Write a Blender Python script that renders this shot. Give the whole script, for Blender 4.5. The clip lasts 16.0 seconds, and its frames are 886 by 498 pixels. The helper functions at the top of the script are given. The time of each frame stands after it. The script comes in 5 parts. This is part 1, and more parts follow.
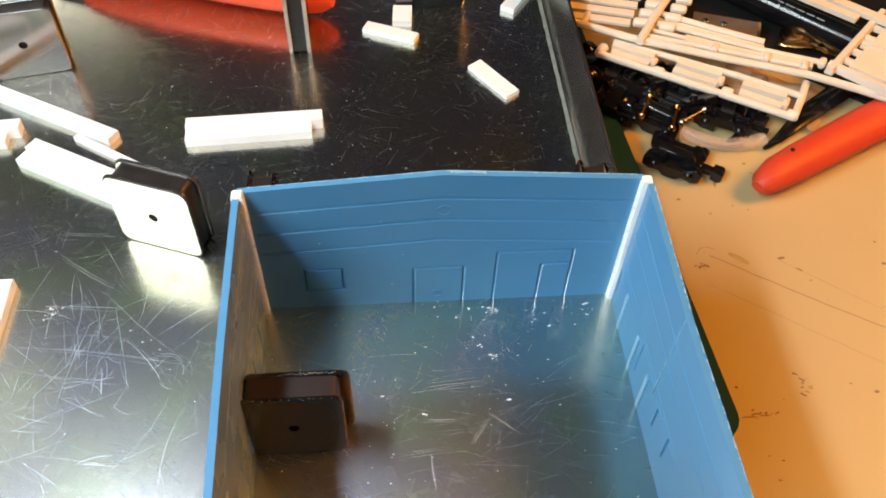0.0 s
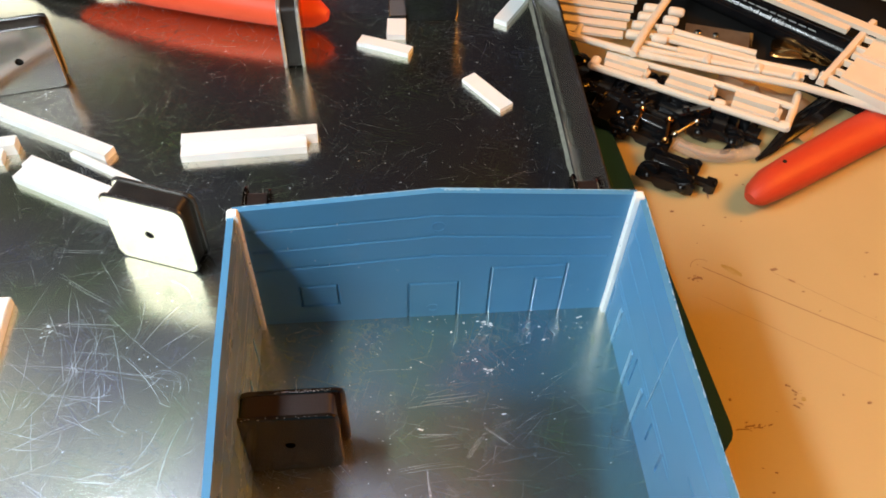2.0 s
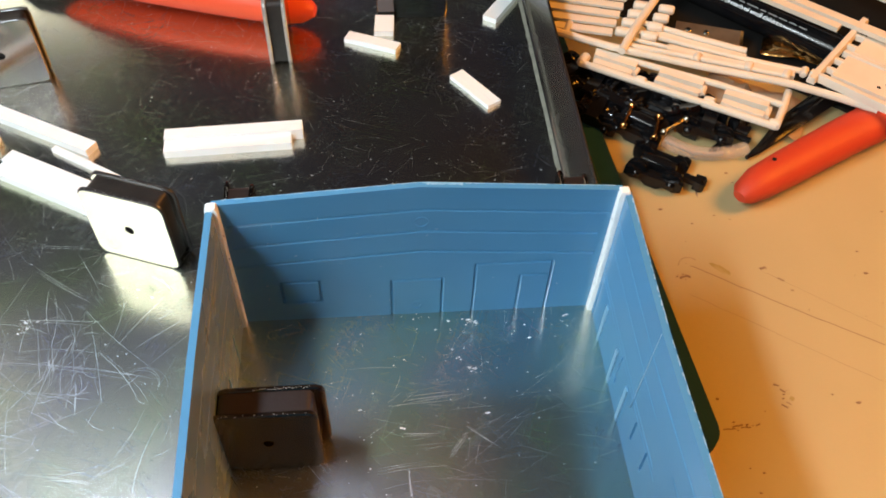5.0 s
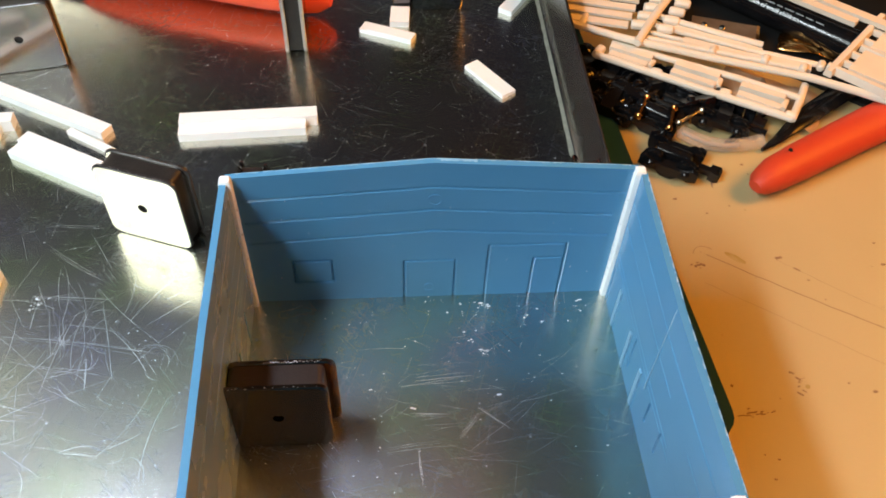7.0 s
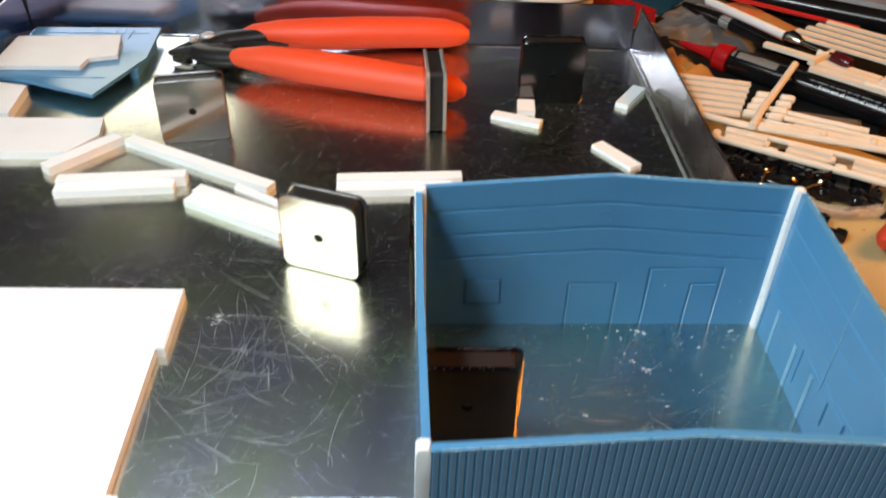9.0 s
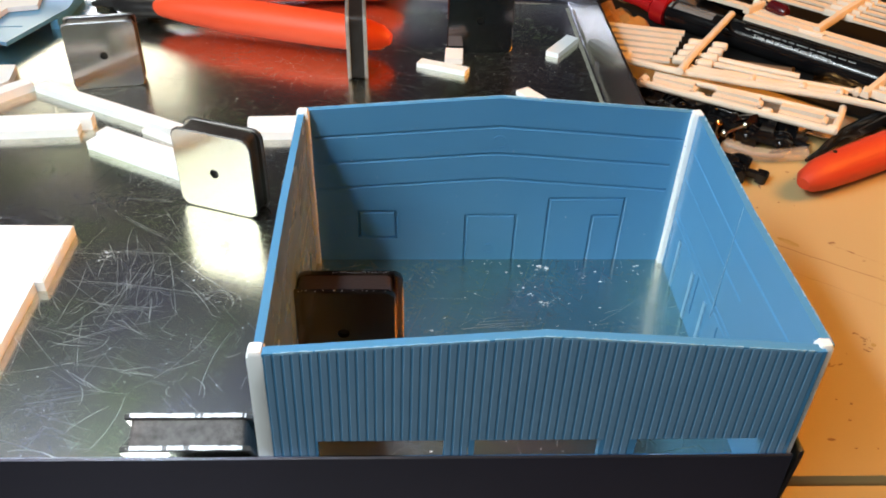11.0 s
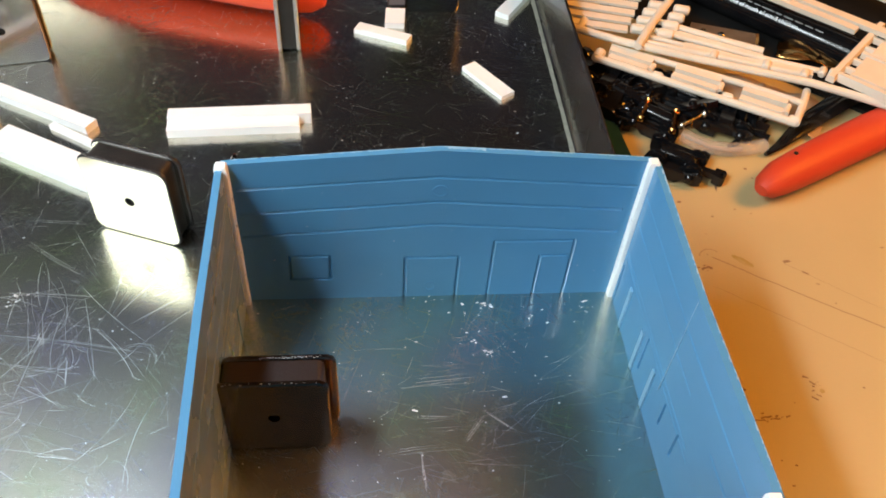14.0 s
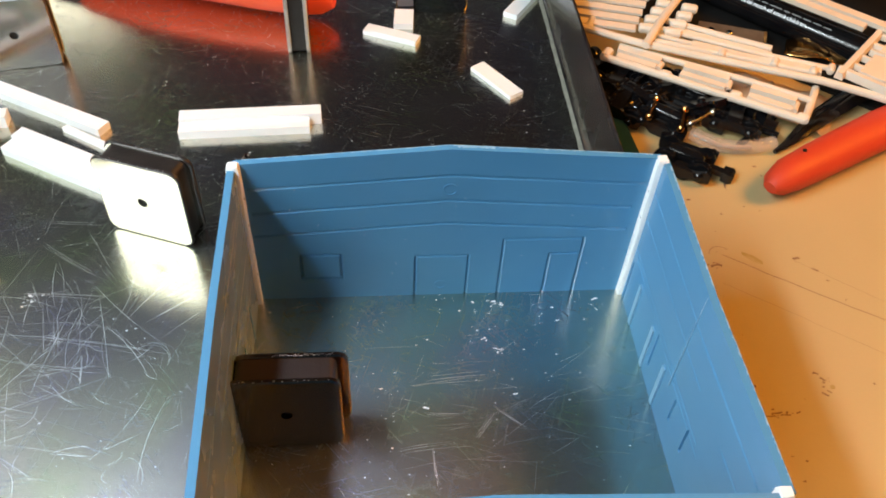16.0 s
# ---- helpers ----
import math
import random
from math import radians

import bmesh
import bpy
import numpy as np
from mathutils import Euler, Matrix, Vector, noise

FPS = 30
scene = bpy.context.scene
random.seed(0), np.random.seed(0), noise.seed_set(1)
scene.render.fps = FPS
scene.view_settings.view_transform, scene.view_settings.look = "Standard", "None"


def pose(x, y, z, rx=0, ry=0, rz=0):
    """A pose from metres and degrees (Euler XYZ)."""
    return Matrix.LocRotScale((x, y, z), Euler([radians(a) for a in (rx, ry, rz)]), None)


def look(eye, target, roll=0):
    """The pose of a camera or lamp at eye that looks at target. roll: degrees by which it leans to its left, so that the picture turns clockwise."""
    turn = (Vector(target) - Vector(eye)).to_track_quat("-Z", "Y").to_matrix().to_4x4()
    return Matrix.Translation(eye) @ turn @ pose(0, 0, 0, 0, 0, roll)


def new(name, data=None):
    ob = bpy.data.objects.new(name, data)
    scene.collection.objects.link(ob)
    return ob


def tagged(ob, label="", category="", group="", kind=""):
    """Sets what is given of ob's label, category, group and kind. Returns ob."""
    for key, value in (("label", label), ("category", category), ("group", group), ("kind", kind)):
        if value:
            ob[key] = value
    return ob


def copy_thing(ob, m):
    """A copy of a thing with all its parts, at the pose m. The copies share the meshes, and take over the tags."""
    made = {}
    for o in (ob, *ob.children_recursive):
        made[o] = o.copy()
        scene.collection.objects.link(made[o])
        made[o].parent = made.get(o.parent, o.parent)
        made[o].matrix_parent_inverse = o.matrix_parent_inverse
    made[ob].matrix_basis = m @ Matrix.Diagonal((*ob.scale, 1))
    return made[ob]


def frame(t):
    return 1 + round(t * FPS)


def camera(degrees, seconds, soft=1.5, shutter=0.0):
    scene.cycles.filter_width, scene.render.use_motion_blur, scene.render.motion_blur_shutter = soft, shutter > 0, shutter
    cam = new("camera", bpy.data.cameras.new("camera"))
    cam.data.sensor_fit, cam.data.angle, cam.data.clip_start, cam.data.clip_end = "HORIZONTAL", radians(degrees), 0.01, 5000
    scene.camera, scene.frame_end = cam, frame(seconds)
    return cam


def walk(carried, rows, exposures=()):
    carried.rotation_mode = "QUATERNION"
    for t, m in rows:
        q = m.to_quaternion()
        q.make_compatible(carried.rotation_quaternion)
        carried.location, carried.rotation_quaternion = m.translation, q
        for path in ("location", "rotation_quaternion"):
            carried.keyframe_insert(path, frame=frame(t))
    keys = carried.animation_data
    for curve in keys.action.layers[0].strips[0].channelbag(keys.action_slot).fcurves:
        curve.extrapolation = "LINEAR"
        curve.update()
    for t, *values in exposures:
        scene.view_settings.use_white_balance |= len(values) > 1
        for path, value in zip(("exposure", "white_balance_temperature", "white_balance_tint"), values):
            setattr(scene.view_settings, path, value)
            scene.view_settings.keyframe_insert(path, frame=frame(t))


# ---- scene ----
MM = 0.001
cam = camera(54.48, 16.0, soft=1.8, shutter=0.4)
# seconds; eye in millimetres; yaw, pitch and roll in degrees
ROWS = [
    (0, 38.37, -149.79, 202.81, -4.869, -49.993, 1.404),
    (0.5, 41.82, -148.11, 202.06, -4.945, -50.049, 1.176),
    (1, 40.97, -147.22, 202.81, -5.015, -49.999, 1.222),
    (1.5, 41.7, -148.04, 204.81, -4.955, -49.789, 1.13),
    (2, 39.47, -148.2, 206.32, -5.053, -49.798, 1.125),
    (2.5, 41.3, -148.36, 205.54, -5.267, -49.793, 1.27),
    (3, 41.06, -147.61, 206.16, -5.294, -49.821, 1.197),
    (3.5, 42.62, -148.34, 207.08, -5.251, -49.708, 1.033),
    (4, 41.92, -147.58, 206.28, -5.448, -49.689, 0.977),
    (4.2, 41.51, -147.1, 207.31, -5.605, -49.794, 1.072),
    (6.3, 46.14, -154.65, 191.76, -4.667, -48.611, 2.334),
    (6.5, 45.59, -155.86, 194.47, -4.655, -48.522, 2.179),
    (7, 41.89, -154.28, 194.98, -4.357, -48.467, 1.62),
    (7.5, 41.71, -155.11, 195.81, -4.627, -48.457, 1.632),
    (7.8, 42.68, -155.57, 196.49, -4.853, -47.969, 1.67),
    (8, 47.95, -157.06, 217.09, -4.235, -47.572, 0.882),
    (8.1, 47.41, -163.2, 231.08, -4.433, -46.347, 1.041),
    (8.3, 43.32, -170.72, 243.72, -3.915, -43.731, 0.673),
    (8.5, 24.5, -181.88, 228.4, -3.538, -40.496, 0.843),
    (8.6, 14.74, -187.77, 210.44, -2.572, -39.213, 0.752),
    (8.8, 5.67, -189.04, 187.49, -2.091, -37.574, 0.834),
    (9, 1.1, -195.6, 171.97, -1.492, -36.354, 1.047),
    (9.2, 2.78, -203.77, 164.55, -0.557, -35.719, 0.91),
    (9.5, 8.35, -204.16, 151.77, -1.292, -35.494, 1.473),
    (9.7, 19.84, -205.21, 144.72, -1.366, -35.719, 1.287),
    (11.8, 30.21, -183.42, 157.02, -3.295, -38.659, 2.051),
    (12, 29.8, -166.44, 153.87, -4.532, -42.773, 3.168),
    (12.2, 27.68, -160.89, 159.45, -6.115, -45.622, 4.981),
    (12.5, 20.63, -156.09, 175.96, -6.413, -46.711, 5.507),
    (12.7, 23.23, -153.98, 178.83, -6.862, -46.719, 5.723),
    (13, 32.97, -155.68, 182.63, -6.778, -46.433, 4.981),
    (13.5, 37.55, -153.27, 181.65, -6.916, -46.259, 4.153),
    (14, 34.8, -153.95, 181.57, -6.691, -46.41, 3.835),
    (14.5, 37.69, -153.92, 182.79, -6.683, -46.241, 3.561),
    (15, 37.95, -156.57, 184.79, -6.44, -45.912, 3.22),
    (15.5, 36.72, -154.71, 181.47, -6.225, -46.106, 2.919),
    (16, 34.37, -155.62, 181.99, -5.815, -46.316, 2.878),
]
walk(cam, [(t, pose(x * MM, y * MM, z * MM, 90 + pitch, 0, yaw) @ pose(0, 0, 0, 0, 0, roll))
           for t, x, y, z, yaw, pitch, roll in ROWS],
     [(0, 0.12), (0.3, 0.12), (0.5, -0.05), (4.2, -0.06), (6.3, -0.04), (8.0, -0.03), (8.5, 0.05), (9.0, -0.14), (9.6, -0.10), (11.8, 0.10), (12.5, 0.03), (16, -0.02)])

# ---- world and lamps ----
world = bpy.data.worlds.new("world")
scene.world = world
world.use_nodes = True
world.node_tree.nodes["Background"].inputs["Color"].default_value = (0.010, 0.010, 0.013, 1)
world.node_tree.nodes["Background"].inputs["Strength"].default_value = 1.0


def area_lamp(name, eye, target, size, watts, colour):
    data = bpy.data.lights.new(name, "AREA")
    data.shape, data.size, data.energy, data.color = "DISK", size, watts, colour
    ob = new(name, data)
    ob.matrix_world = look(eye, target)
    return ob


# the long cool lamp that hangs beside the tray, and the warm lamp of the room
bar_light = area_lamp("bar_lamp_light", (-0.115, -0.06, 0.295), (0.02, -0.06, 0.0), 0.18, 1.15, (0.75, 0.87, 0.97))
bar_light.data.shape, bar_light.data.size_y = "RECTANGLE", 0.03
area_lamp("room_lamp_light", (0.55, 0.03, 0.515), (0.10, 0.02, 0.0), 0.29, 4.85, (1.0, 0.372, 0.034))
# unseen broad source, inferred from the plates' reflections and built as a window
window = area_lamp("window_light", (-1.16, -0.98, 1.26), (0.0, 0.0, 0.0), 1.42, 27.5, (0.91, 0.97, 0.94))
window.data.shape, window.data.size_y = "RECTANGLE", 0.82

# unseen light, added for the glare on the left of the tray floor
area_lamp("ceiling_lamp_light", (-0.90, 0.70, 1.30), (-0.90, 0.70, 0.0), 0.50, 0.40, (0.97, 1.0, 0.97))
# unseen light added behind the case for the pale glow mirrored in the floor
glow_light = area_lamp("panel_lamp_light", (-0.190, 0.3485, 0.090), (-0.150, 0.0, 0.040), 0.116, 0.075, (1.0, 0.99, 0.82))
glow_light.data.shape, glow_light.data.size_y = "RECTANGLE", 0.068

# ---- materials ----


def mat(name, colour, rough=0.5, metal=0.0, second=None, scale=60.0, amount=0.5, bump=0.0, bump_scale=400.0,
        rough_vary=0.0, spec=0.5, detail=4.0, random_vary=0.0):
    """A material with a base colour, a second colour in soft patches, fine grain in the relief and patches in the gloss."""
    m = bpy.data.materials.new(name)
    m.use_nodes = True
    nt = m.node_tree
    b = nt.nodes["Principled BSDF"]
    b.inputs["Roughness"].default_value, b.inputs["Metallic"].default_value = rough, metal
    b.inputs["Specular IOR Level"].default_value = spec
    co = nt.nodes.new("ShaderNodeTexCoord")
    n = nt.nodes.new("ShaderNodeTexNoise")
    n.inputs["Scale"].default_value, n.inputs["Detail"].default_value = scale, detail
    nt.links.new(co.outputs["Object"], n.inputs["Vector"])
    mix = nt.nodes.new("ShaderNodeMix")
    mix.data_type = "RGBA"
    mix.inputs[6].default_value = (*colour, 1)
    mix.inputs[7].default_value = (*(second or [c * 0.82 for c in colour]), 1)
    ramp = nt.nodes.new("ShaderNodeMapRange")
    ramp.inputs["From Min"].default_value, ramp.inputs["From Max"].default_value = 0.4, 0.68
    ramp.inputs["To Max"].default_value = amount
    nt.links.new(n.outputs["Fac"], ramp.inputs["Value"])
    nt.links.new(ramp.outputs["Result"], mix.inputs["Factor"])
    out = mix.outputs[2]
    if random_vary:
        info = nt.nodes.new("ShaderNodeObjectInfo")
        hsv = nt.nodes.new("ShaderNodeHueSaturation")
        rm = nt.nodes.new("ShaderNodeMapRange")
        rm.inputs["To Min"].default_value, rm.inputs["To Max"].default_value = 1 - random_vary, 1 + random_vary
        nt.links.new(info.outputs["Random"], rm.inputs["Value"])
        nt.links.new(rm.outputs["Result"], hsv.inputs["Value"])
        nt.links.new(out, hsv.inputs["Color"])
        out = hsv.outputs["Color"]
    nt.links.new(out, b.inputs["Base Color"])
    if rough_vary:
        n2 = nt.nodes.new("ShaderNodeTexNoise")
        n2.inputs["Scale"].default_value, n2.inputs["Detail"].default_value = scale * 0.4, 6
        nt.links.new(co.outputs["Object"], n2.inputs["Vector"])
        r2 = nt.nodes.new("ShaderNodeMapRange")
        r2.inputs["From Min"].default_value, r2.inputs["From Max"].default_value = 0.3, 0.7
        r2.inputs["To Min"].default_value, r2.inputs["To Max"].default_value = rough - rough_vary, rough + rough_vary
        nt.links.new(n2.outputs["Fac"], r2.inputs["Value"])
        nt.links.new(r2.outputs["Result"], b.inputs["Roughness"])
    if bump:
        n3 = nt.nodes.new("ShaderNodeTexNoise")
        n3.inputs["Scale"].default_value, n3.inputs["Detail"].default_value = bump_scale, 3
        nt.links.new(co.outputs["Object"], n3.inputs["Vector"])
        bp = nt.nodes.new("ShaderNodeBump")
        bp.inputs["Strength"].default_value, bp.inputs["Distance"].default_value = bump, 0.0004
        nt.links.new(n3.outputs["Fac"], bp.inputs["Height"])
        nt.links.new(bp.outputs["Normal"], b.inputs["Normal"])
    return m


def clear_plastic(name, colour, rough=0.15, solid=0.35):
    """Thin clear plastic: a sheet that is partly see-through and glossy."""
    m = bpy.data.materials.new(name)
    m.use_nodes = True
    nt = m.node_tree
    b = nt.nodes["Principled BSDF"]
    b.inputs["Base Color"].default_value, b.inputs["Roughness"].default_value = (*colour, 1), rough
    b.inputs["Alpha"].default_value = solid
    return m


def sheet_steel(name, colour, tints, sharp, hazy, haze, grain=0.0):
    """Worn sheet metal: a sharp mirror lobe under the wide haze of a thousand scratches, with faint oily tints."""
    m = mat(name, colour, sharp, 1.0, [c * 0.86 for c in colour], 22, 0.7, 0.02, 900, 0.05)
    nt = m.node_tree
    b, out = nt.nodes["Principled BSDF"], nt.nodes["Material Output"]
    co = [n for n in nt.nodes if n.type == "TEX_COORD"][0]
    n = nt.nodes.new("ShaderNodeTexNoise")
    n.inputs["Scale"].default_value, n.inputs["Detail"].default_value = 30, 5
    nt.links.new(co.outputs["Object"], n.inputs["Vector"])
    ramp = nt.nodes.new("ShaderNodeValToRGB")
    el = ramp.color_ramp.elements
    el[0].position, el[1].position = 0.38, 0.62
    el[0].color, el[1].color = (*tints[0], 1), (*tints[-1], 1)
    for k, t in enumerate(tints[1:-1]):
        el.new(0.38 + 0.24 * (k + 1) / (len(tints) - 1)).color = (*t, 1)
    nt.links.new(n.outputs["Fac"], ramp.inputs["Fac"])
    gl = nt.nodes.new("ShaderNodeBsdfAnisotropic")
    gl.distribution = "BECKMANN"
    gl.inputs["Roughness"].default_value = hazy
    nt.links.new(ramp.outputs["Color"], gl.inputs["Color"])
    n2 = nt.nodes.new("ShaderNodeTexNoise")
    n2.inputs["Scale"].default_value, n2.inputs["Detail"].default_value = 45, 8
    nt.links.new(co.outputs["Object"], n2.inputs["Vector"])
    r2 = nt.nodes.new("ShaderNodeMapRange")
    r2.inputs["From Min"].default_value, r2.inputs["From Max"].default_value = 0.3, 0.7
    r2.inputs["To Min"].default_value, r2.inputs["To Max"].default_value = haze * 0.72, haze * 1.28
    nt.links.new(n2.outputs["Fac"], r2.inputs["Value"])
    share = r2.outputs["Result"]
    if grain:
        # hairline wear: noise drawn out along three ways, and a fine sparkle over all
        def add(value, low, high, amount):
            nonlocal share
            mr = nt.nodes.new("ShaderNodeMapRange")
            mr.inputs["From Min"].default_value, mr.inputs["From Max"].default_value = low, high
            mr.inputs["To Min"].default_value, mr.inputs["To Max"].default_value = amount
            nt.links.new(value, mr.inputs["Value"])
            plus = nt.nodes.new("ShaderNodeMath")
            plus.operation, plus.use_clamp = "ADD", True
            nt.links.new(share, plus.inputs[0])
            nt.links.new(mr.outputs["Result"], plus.inputs[1])
            share = plus.outputs[0]

        for turn, stretch in ((12, 38), (71, 30), (128, 46), (160, 26)):
            mp = nt.nodes.new("ShaderNodeMapping")
            mp.inputs["Rotation"].default_value = (0, 0, radians(turn))
            mp.vector_type = "TEXTURE"
            mp.inputs["Scale"].default_value = (1 / stretch, 1 / 2400, 1)
            nt.links.new(co.outputs["Object"], mp.inputs["Vector"])
            hair = nt.nodes.new("ShaderNodeTexNoise")
            hair.inputs["Scale"].default_value, hair.inputs["Detail"].default_value = 1.0, 2.0
            hair.inputs["Distortion"].default_value = 0.15
            nt.links.new(mp.outputs["Vector"], hair.inputs["Vector"])
            add(hair.outputs["Fac"], 0.62, 0.76, (0.0, grain * 1.15))
        fine = nt.nodes.new("ShaderNodeTexNoise")
        fine.inputs["Scale"].default_value, fine.inputs["Detail"].default_value = 2600, 2.0
        nt.links.new(co.outputs["Object"], fine.inputs["Vector"])
        add(fine.outputs["Fac"], 0.36, 0.64, (-grain * .3, grain * .3))
        # rubbed smears a few millimetres across
        smear = nt.nodes.new("ShaderNodeTexNoise")
        smear.inputs["Scale"].default_value, smear.inputs["Detail"].default_value = 210, 5.0
        smear.inputs["Distortion"].default_value = 1.6
        nt.links.new(co.outputs["Object"], smear.inputs["Vector"])
        add(smear.outputs["Fac"], 0.34, 0.66, (-grain * .4, grain * .45))
    mx = nt.nodes.new("ShaderNodeMixShader")
    nt.links.new(share, mx.inputs[0])
    nt.links.new(b.outputs[0], mx.inputs[1])
    nt.links.new(gl.outputs[0], mx.inputs[2])
    nt.links.new(mx.outputs[0], out.inputs["Surface"])
    return m


STEEL = sheet_steel("worn_sheet_steel", (0.72, 0.69, 0.59), ((0.55, 0.55, 0.73), (0.64, 0.68, 0.64), (0.58, 0.74, 0.42)), 0.215, 0.52, 0.175, 0.12)
# Violet base puts the blue panel's reflection into the rims' colour
RIM = sheet_steel("reflection_tinted_rim", (0.52, 0.53, 0.68), ((0.40, 0.38, 0.58), (0.46, 0.48, 0.56), (0.50, 0.54, 0.48)), 0.14, 0.30, 0.09)
# Right rim coloured darker, for the dark room it mirrors
SIDE_RIM = sheet_steel("dimmed_side_rim", (0.33, 0.31, 0.30), ((0.38, 0.34, 0.38), (0.39, 0.38, 0.36), (0.42, 0.41, 0.34)), 0.15, 0.58, 0.26)
PLATE = sheet_steel("nickel_plated_steel", (0.50, 0.487, 0.43), ((0.55, 0.535, 0.465), (0.58, 0.57, 0.51)), 0.16, 0.40, 0.18)
PLATE_DULL = sheet_steel("dull_plated_steel", (0.42, 0.395, 0.37), ((0.36, 0.34, 0.32), (0.42, 0.40, 0.37)), 0.17, 0.45, 0.16)
# Darker copies of the plating carry the dark surroundings these faces mirror
PLATE_DARK = mat("shade_mirroring_steel", (0.185, 0.138, 0.108), 0.18, 1.0, (0.125, 0.094, 0.072), 60, 0.5, 0.03, 500, 0.05)
PLATE_BLACK = mat("dark_mirroring_steel", (0.12, 0.12, 0.135), 0.14, 1.0, (0.09, 0.09, 0.10), 60, 0.5, 0.03, 500, 0.05)
# Pale edge colour stands in for the cream light the plate edges mirror
PLATE_EDGE = mat("glint_cut_edge", (0.66, 0.67, 0.66), 0.36, 0.75, (0.42, 0.42, 0.41), 200, 0.7, 0.1, 900)
PLATE_EDGE_DARK = mat("dark_cut_edge", (0.11, 0.105, 0.105), 0.30, 0.8, (0.06, 0.058, 0.056), 200, 0.7, 0.1, 900)
CHIPPED_GLINT = mat("chipped_glint_steel", (0.80, 0.79, 0.76), 0.42, 1.0, (0.20, 0.18, 0.16), 900, 0.8, 0.5, 2500, 0.1)
GROUND = mat("ground_steel", (0.72, 0.73, 0.74), 0.55, 0.8, (0.5, 0.5, 0.5), 700, 0.7, 0.3, 2000)
# Speckled wear, and paler to carry the light on the leaning magnet's core
FERRITE_WORN = mat("worn_ferrite", (0.13, 0.112, 0.105), 0.5, 0.0, (0.04, 0.034, 0.03), 420, 0.9, 0.6, 1800)
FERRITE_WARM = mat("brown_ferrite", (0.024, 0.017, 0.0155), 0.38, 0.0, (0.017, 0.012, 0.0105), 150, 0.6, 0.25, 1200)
FERRITE = mat("black_ferrite", (0.014, 0.012, 0.011), 0.36, 0.0, (0.034, 0.028, 0.025), 150, 0.6, 0.25, 1200)
EDGE = mat("painted_black_steel", (0.012, 0.012, 0.014), 0.30, 0.0, (0.03, 0.03, 0.03), 120, 0.6, 0.1, 900)
BLUE = mat("blue_styrene", (0.076, 0.246, 0.444), 0.17, 0.0, (0.085, 0.262, 0.462), 45, 0.8, 0.05, 700, 0.04, spec=0.62)
SANDED = mat("sanded_blue_styrene", (0.18, 0.38, 0.55), 0.62, 0.0, (0.31, 0.49, 0.61), 320, 0.9, 0.2, 900)
# Left walls' inner faces: the warm shade there is mixed into the blue
SHADE_BLUE = mat("shade_toned_blue", (0.15, 0.245, 0.345), 0.26, 0.0, (0.19, 0.265, 0.34), 120, 0.8, 0.12, 800, 0.06, spec=0.6)
GREYED = mat("pale_gloss_streak", (0.34, 0.35, 0.36), 0.5, 0.0, (0.22, 0.25, 0.28), 300, 0.8)
# Greyer and paler than BLUE: the front wall's sheen is put into the colour
RIBBED = mat("sheen_grey_siding", (0.150, 0.280, 0.425), 0.36, 0.0, (0.17, 0.30, 0.44), 90, 0.8, 0.08, 700, 0.06)
# Paler blue that puts a highlight into the moulded posts; glue line too
PALE_BLUE = mat("pale_blue_styrene", (0.20, 0.40, 0.57), 0.28, 0.0, (0.13, 0.32, 0.50), 200, 0.8, 0.1, 900)
WHITE = mat("white_styrene", (0.83, 0.87, 0.88), 0.45, 0.0, (0.78, 0.82, 0.82), 90, 0.6, 0.08, 600, 0.05)
IVORY = mat("ivory_styrene", (0.77, 0.68, 0.56), 0.42, 0.0, (0.71, 0.61, 0.48), 80, 0.7, 0.06, 600, 0.05)
GRIP = mat("red_orange_vinyl", (0.84, 0.080, 0.020), 0.52, 0.0, (0.78, 0.066, 0.016), 30, 0.6, 0.06, 500, 0.05)
GRIP_RED = mat("red_vinyl", (0.57, 0.050, 0.016), 0.55, 0.0, (0.49, 0.040, 0.013), 35, 0.6, 0.06, 500, 0.05)
TOOL = mat("black_oxide_steel", (0.055, 0.055, 0.058), 0.34, 0.75, (0.03, 0.03, 0.03), 90, 0.7, 0.08, 700, 0.08)
TABLE = mat("tan_laminate", (0.480, 0.376, 0.182), 0.48, 0.0, (0.432, 0.332, 0.154), 14, 0.7, 0.05, 900, 0.06)
GREEN = mat("green_cutting_mat", (0.007, 0.044, 0.082), 0.70, 0.0, (0.009, 0.052, 0.094), 60, 0.6, 0.3, 1500, spec=0.15)
GREEN_DARK = mat("dark_green_print", (0.008, 0.035, 0.028), 0.6)
BLACK = mat("black_plastic", (0.005, 0.005, 0.006), 0.13, 0.0, (0.010, 0.010, 0.010), 120, 0.6, 0.1, 800, 0.05, spec=0.38)
BLACK_MATT = mat("matt_black_card", (0.008, 0.008, 0.008), 0.6, 0.0, (0.016, 0.015, 0.014), 40, 0.6, 0.1, 500, spec=0.22)
BRASS = mat("brass", (0.78, 0.42, 0.14), 0.22, 1.0, (0.6, 0.3, 0.1), 300, 0.6)
TIN = mat("dull_tin_plate", (0.34, 0.27, 0.20), 0.38, 0.8, (0.24, 0.18, 0.13), 150, 0.7, 0.1, 500, 0.06)
SILVER = mat("silver_print", (0.70, 0.70, 0.70), 0.25, 0.8, (0.6, 0.6, 0.6), 200, 0.5)
PRINT = mat("white_print", (0.30, 0.30, 0.29), 0.5)
PRINT_BRIGHT = mat("bright_white_print", (0.58, 0.58, 0.56), 0.5)
PAPER = mat("white_label_paper", (0.80, 0.76, 0.74), 0.6, 0.0, (0.74, 0.70, 0.68), 70, 0.5, 0.05, 500)
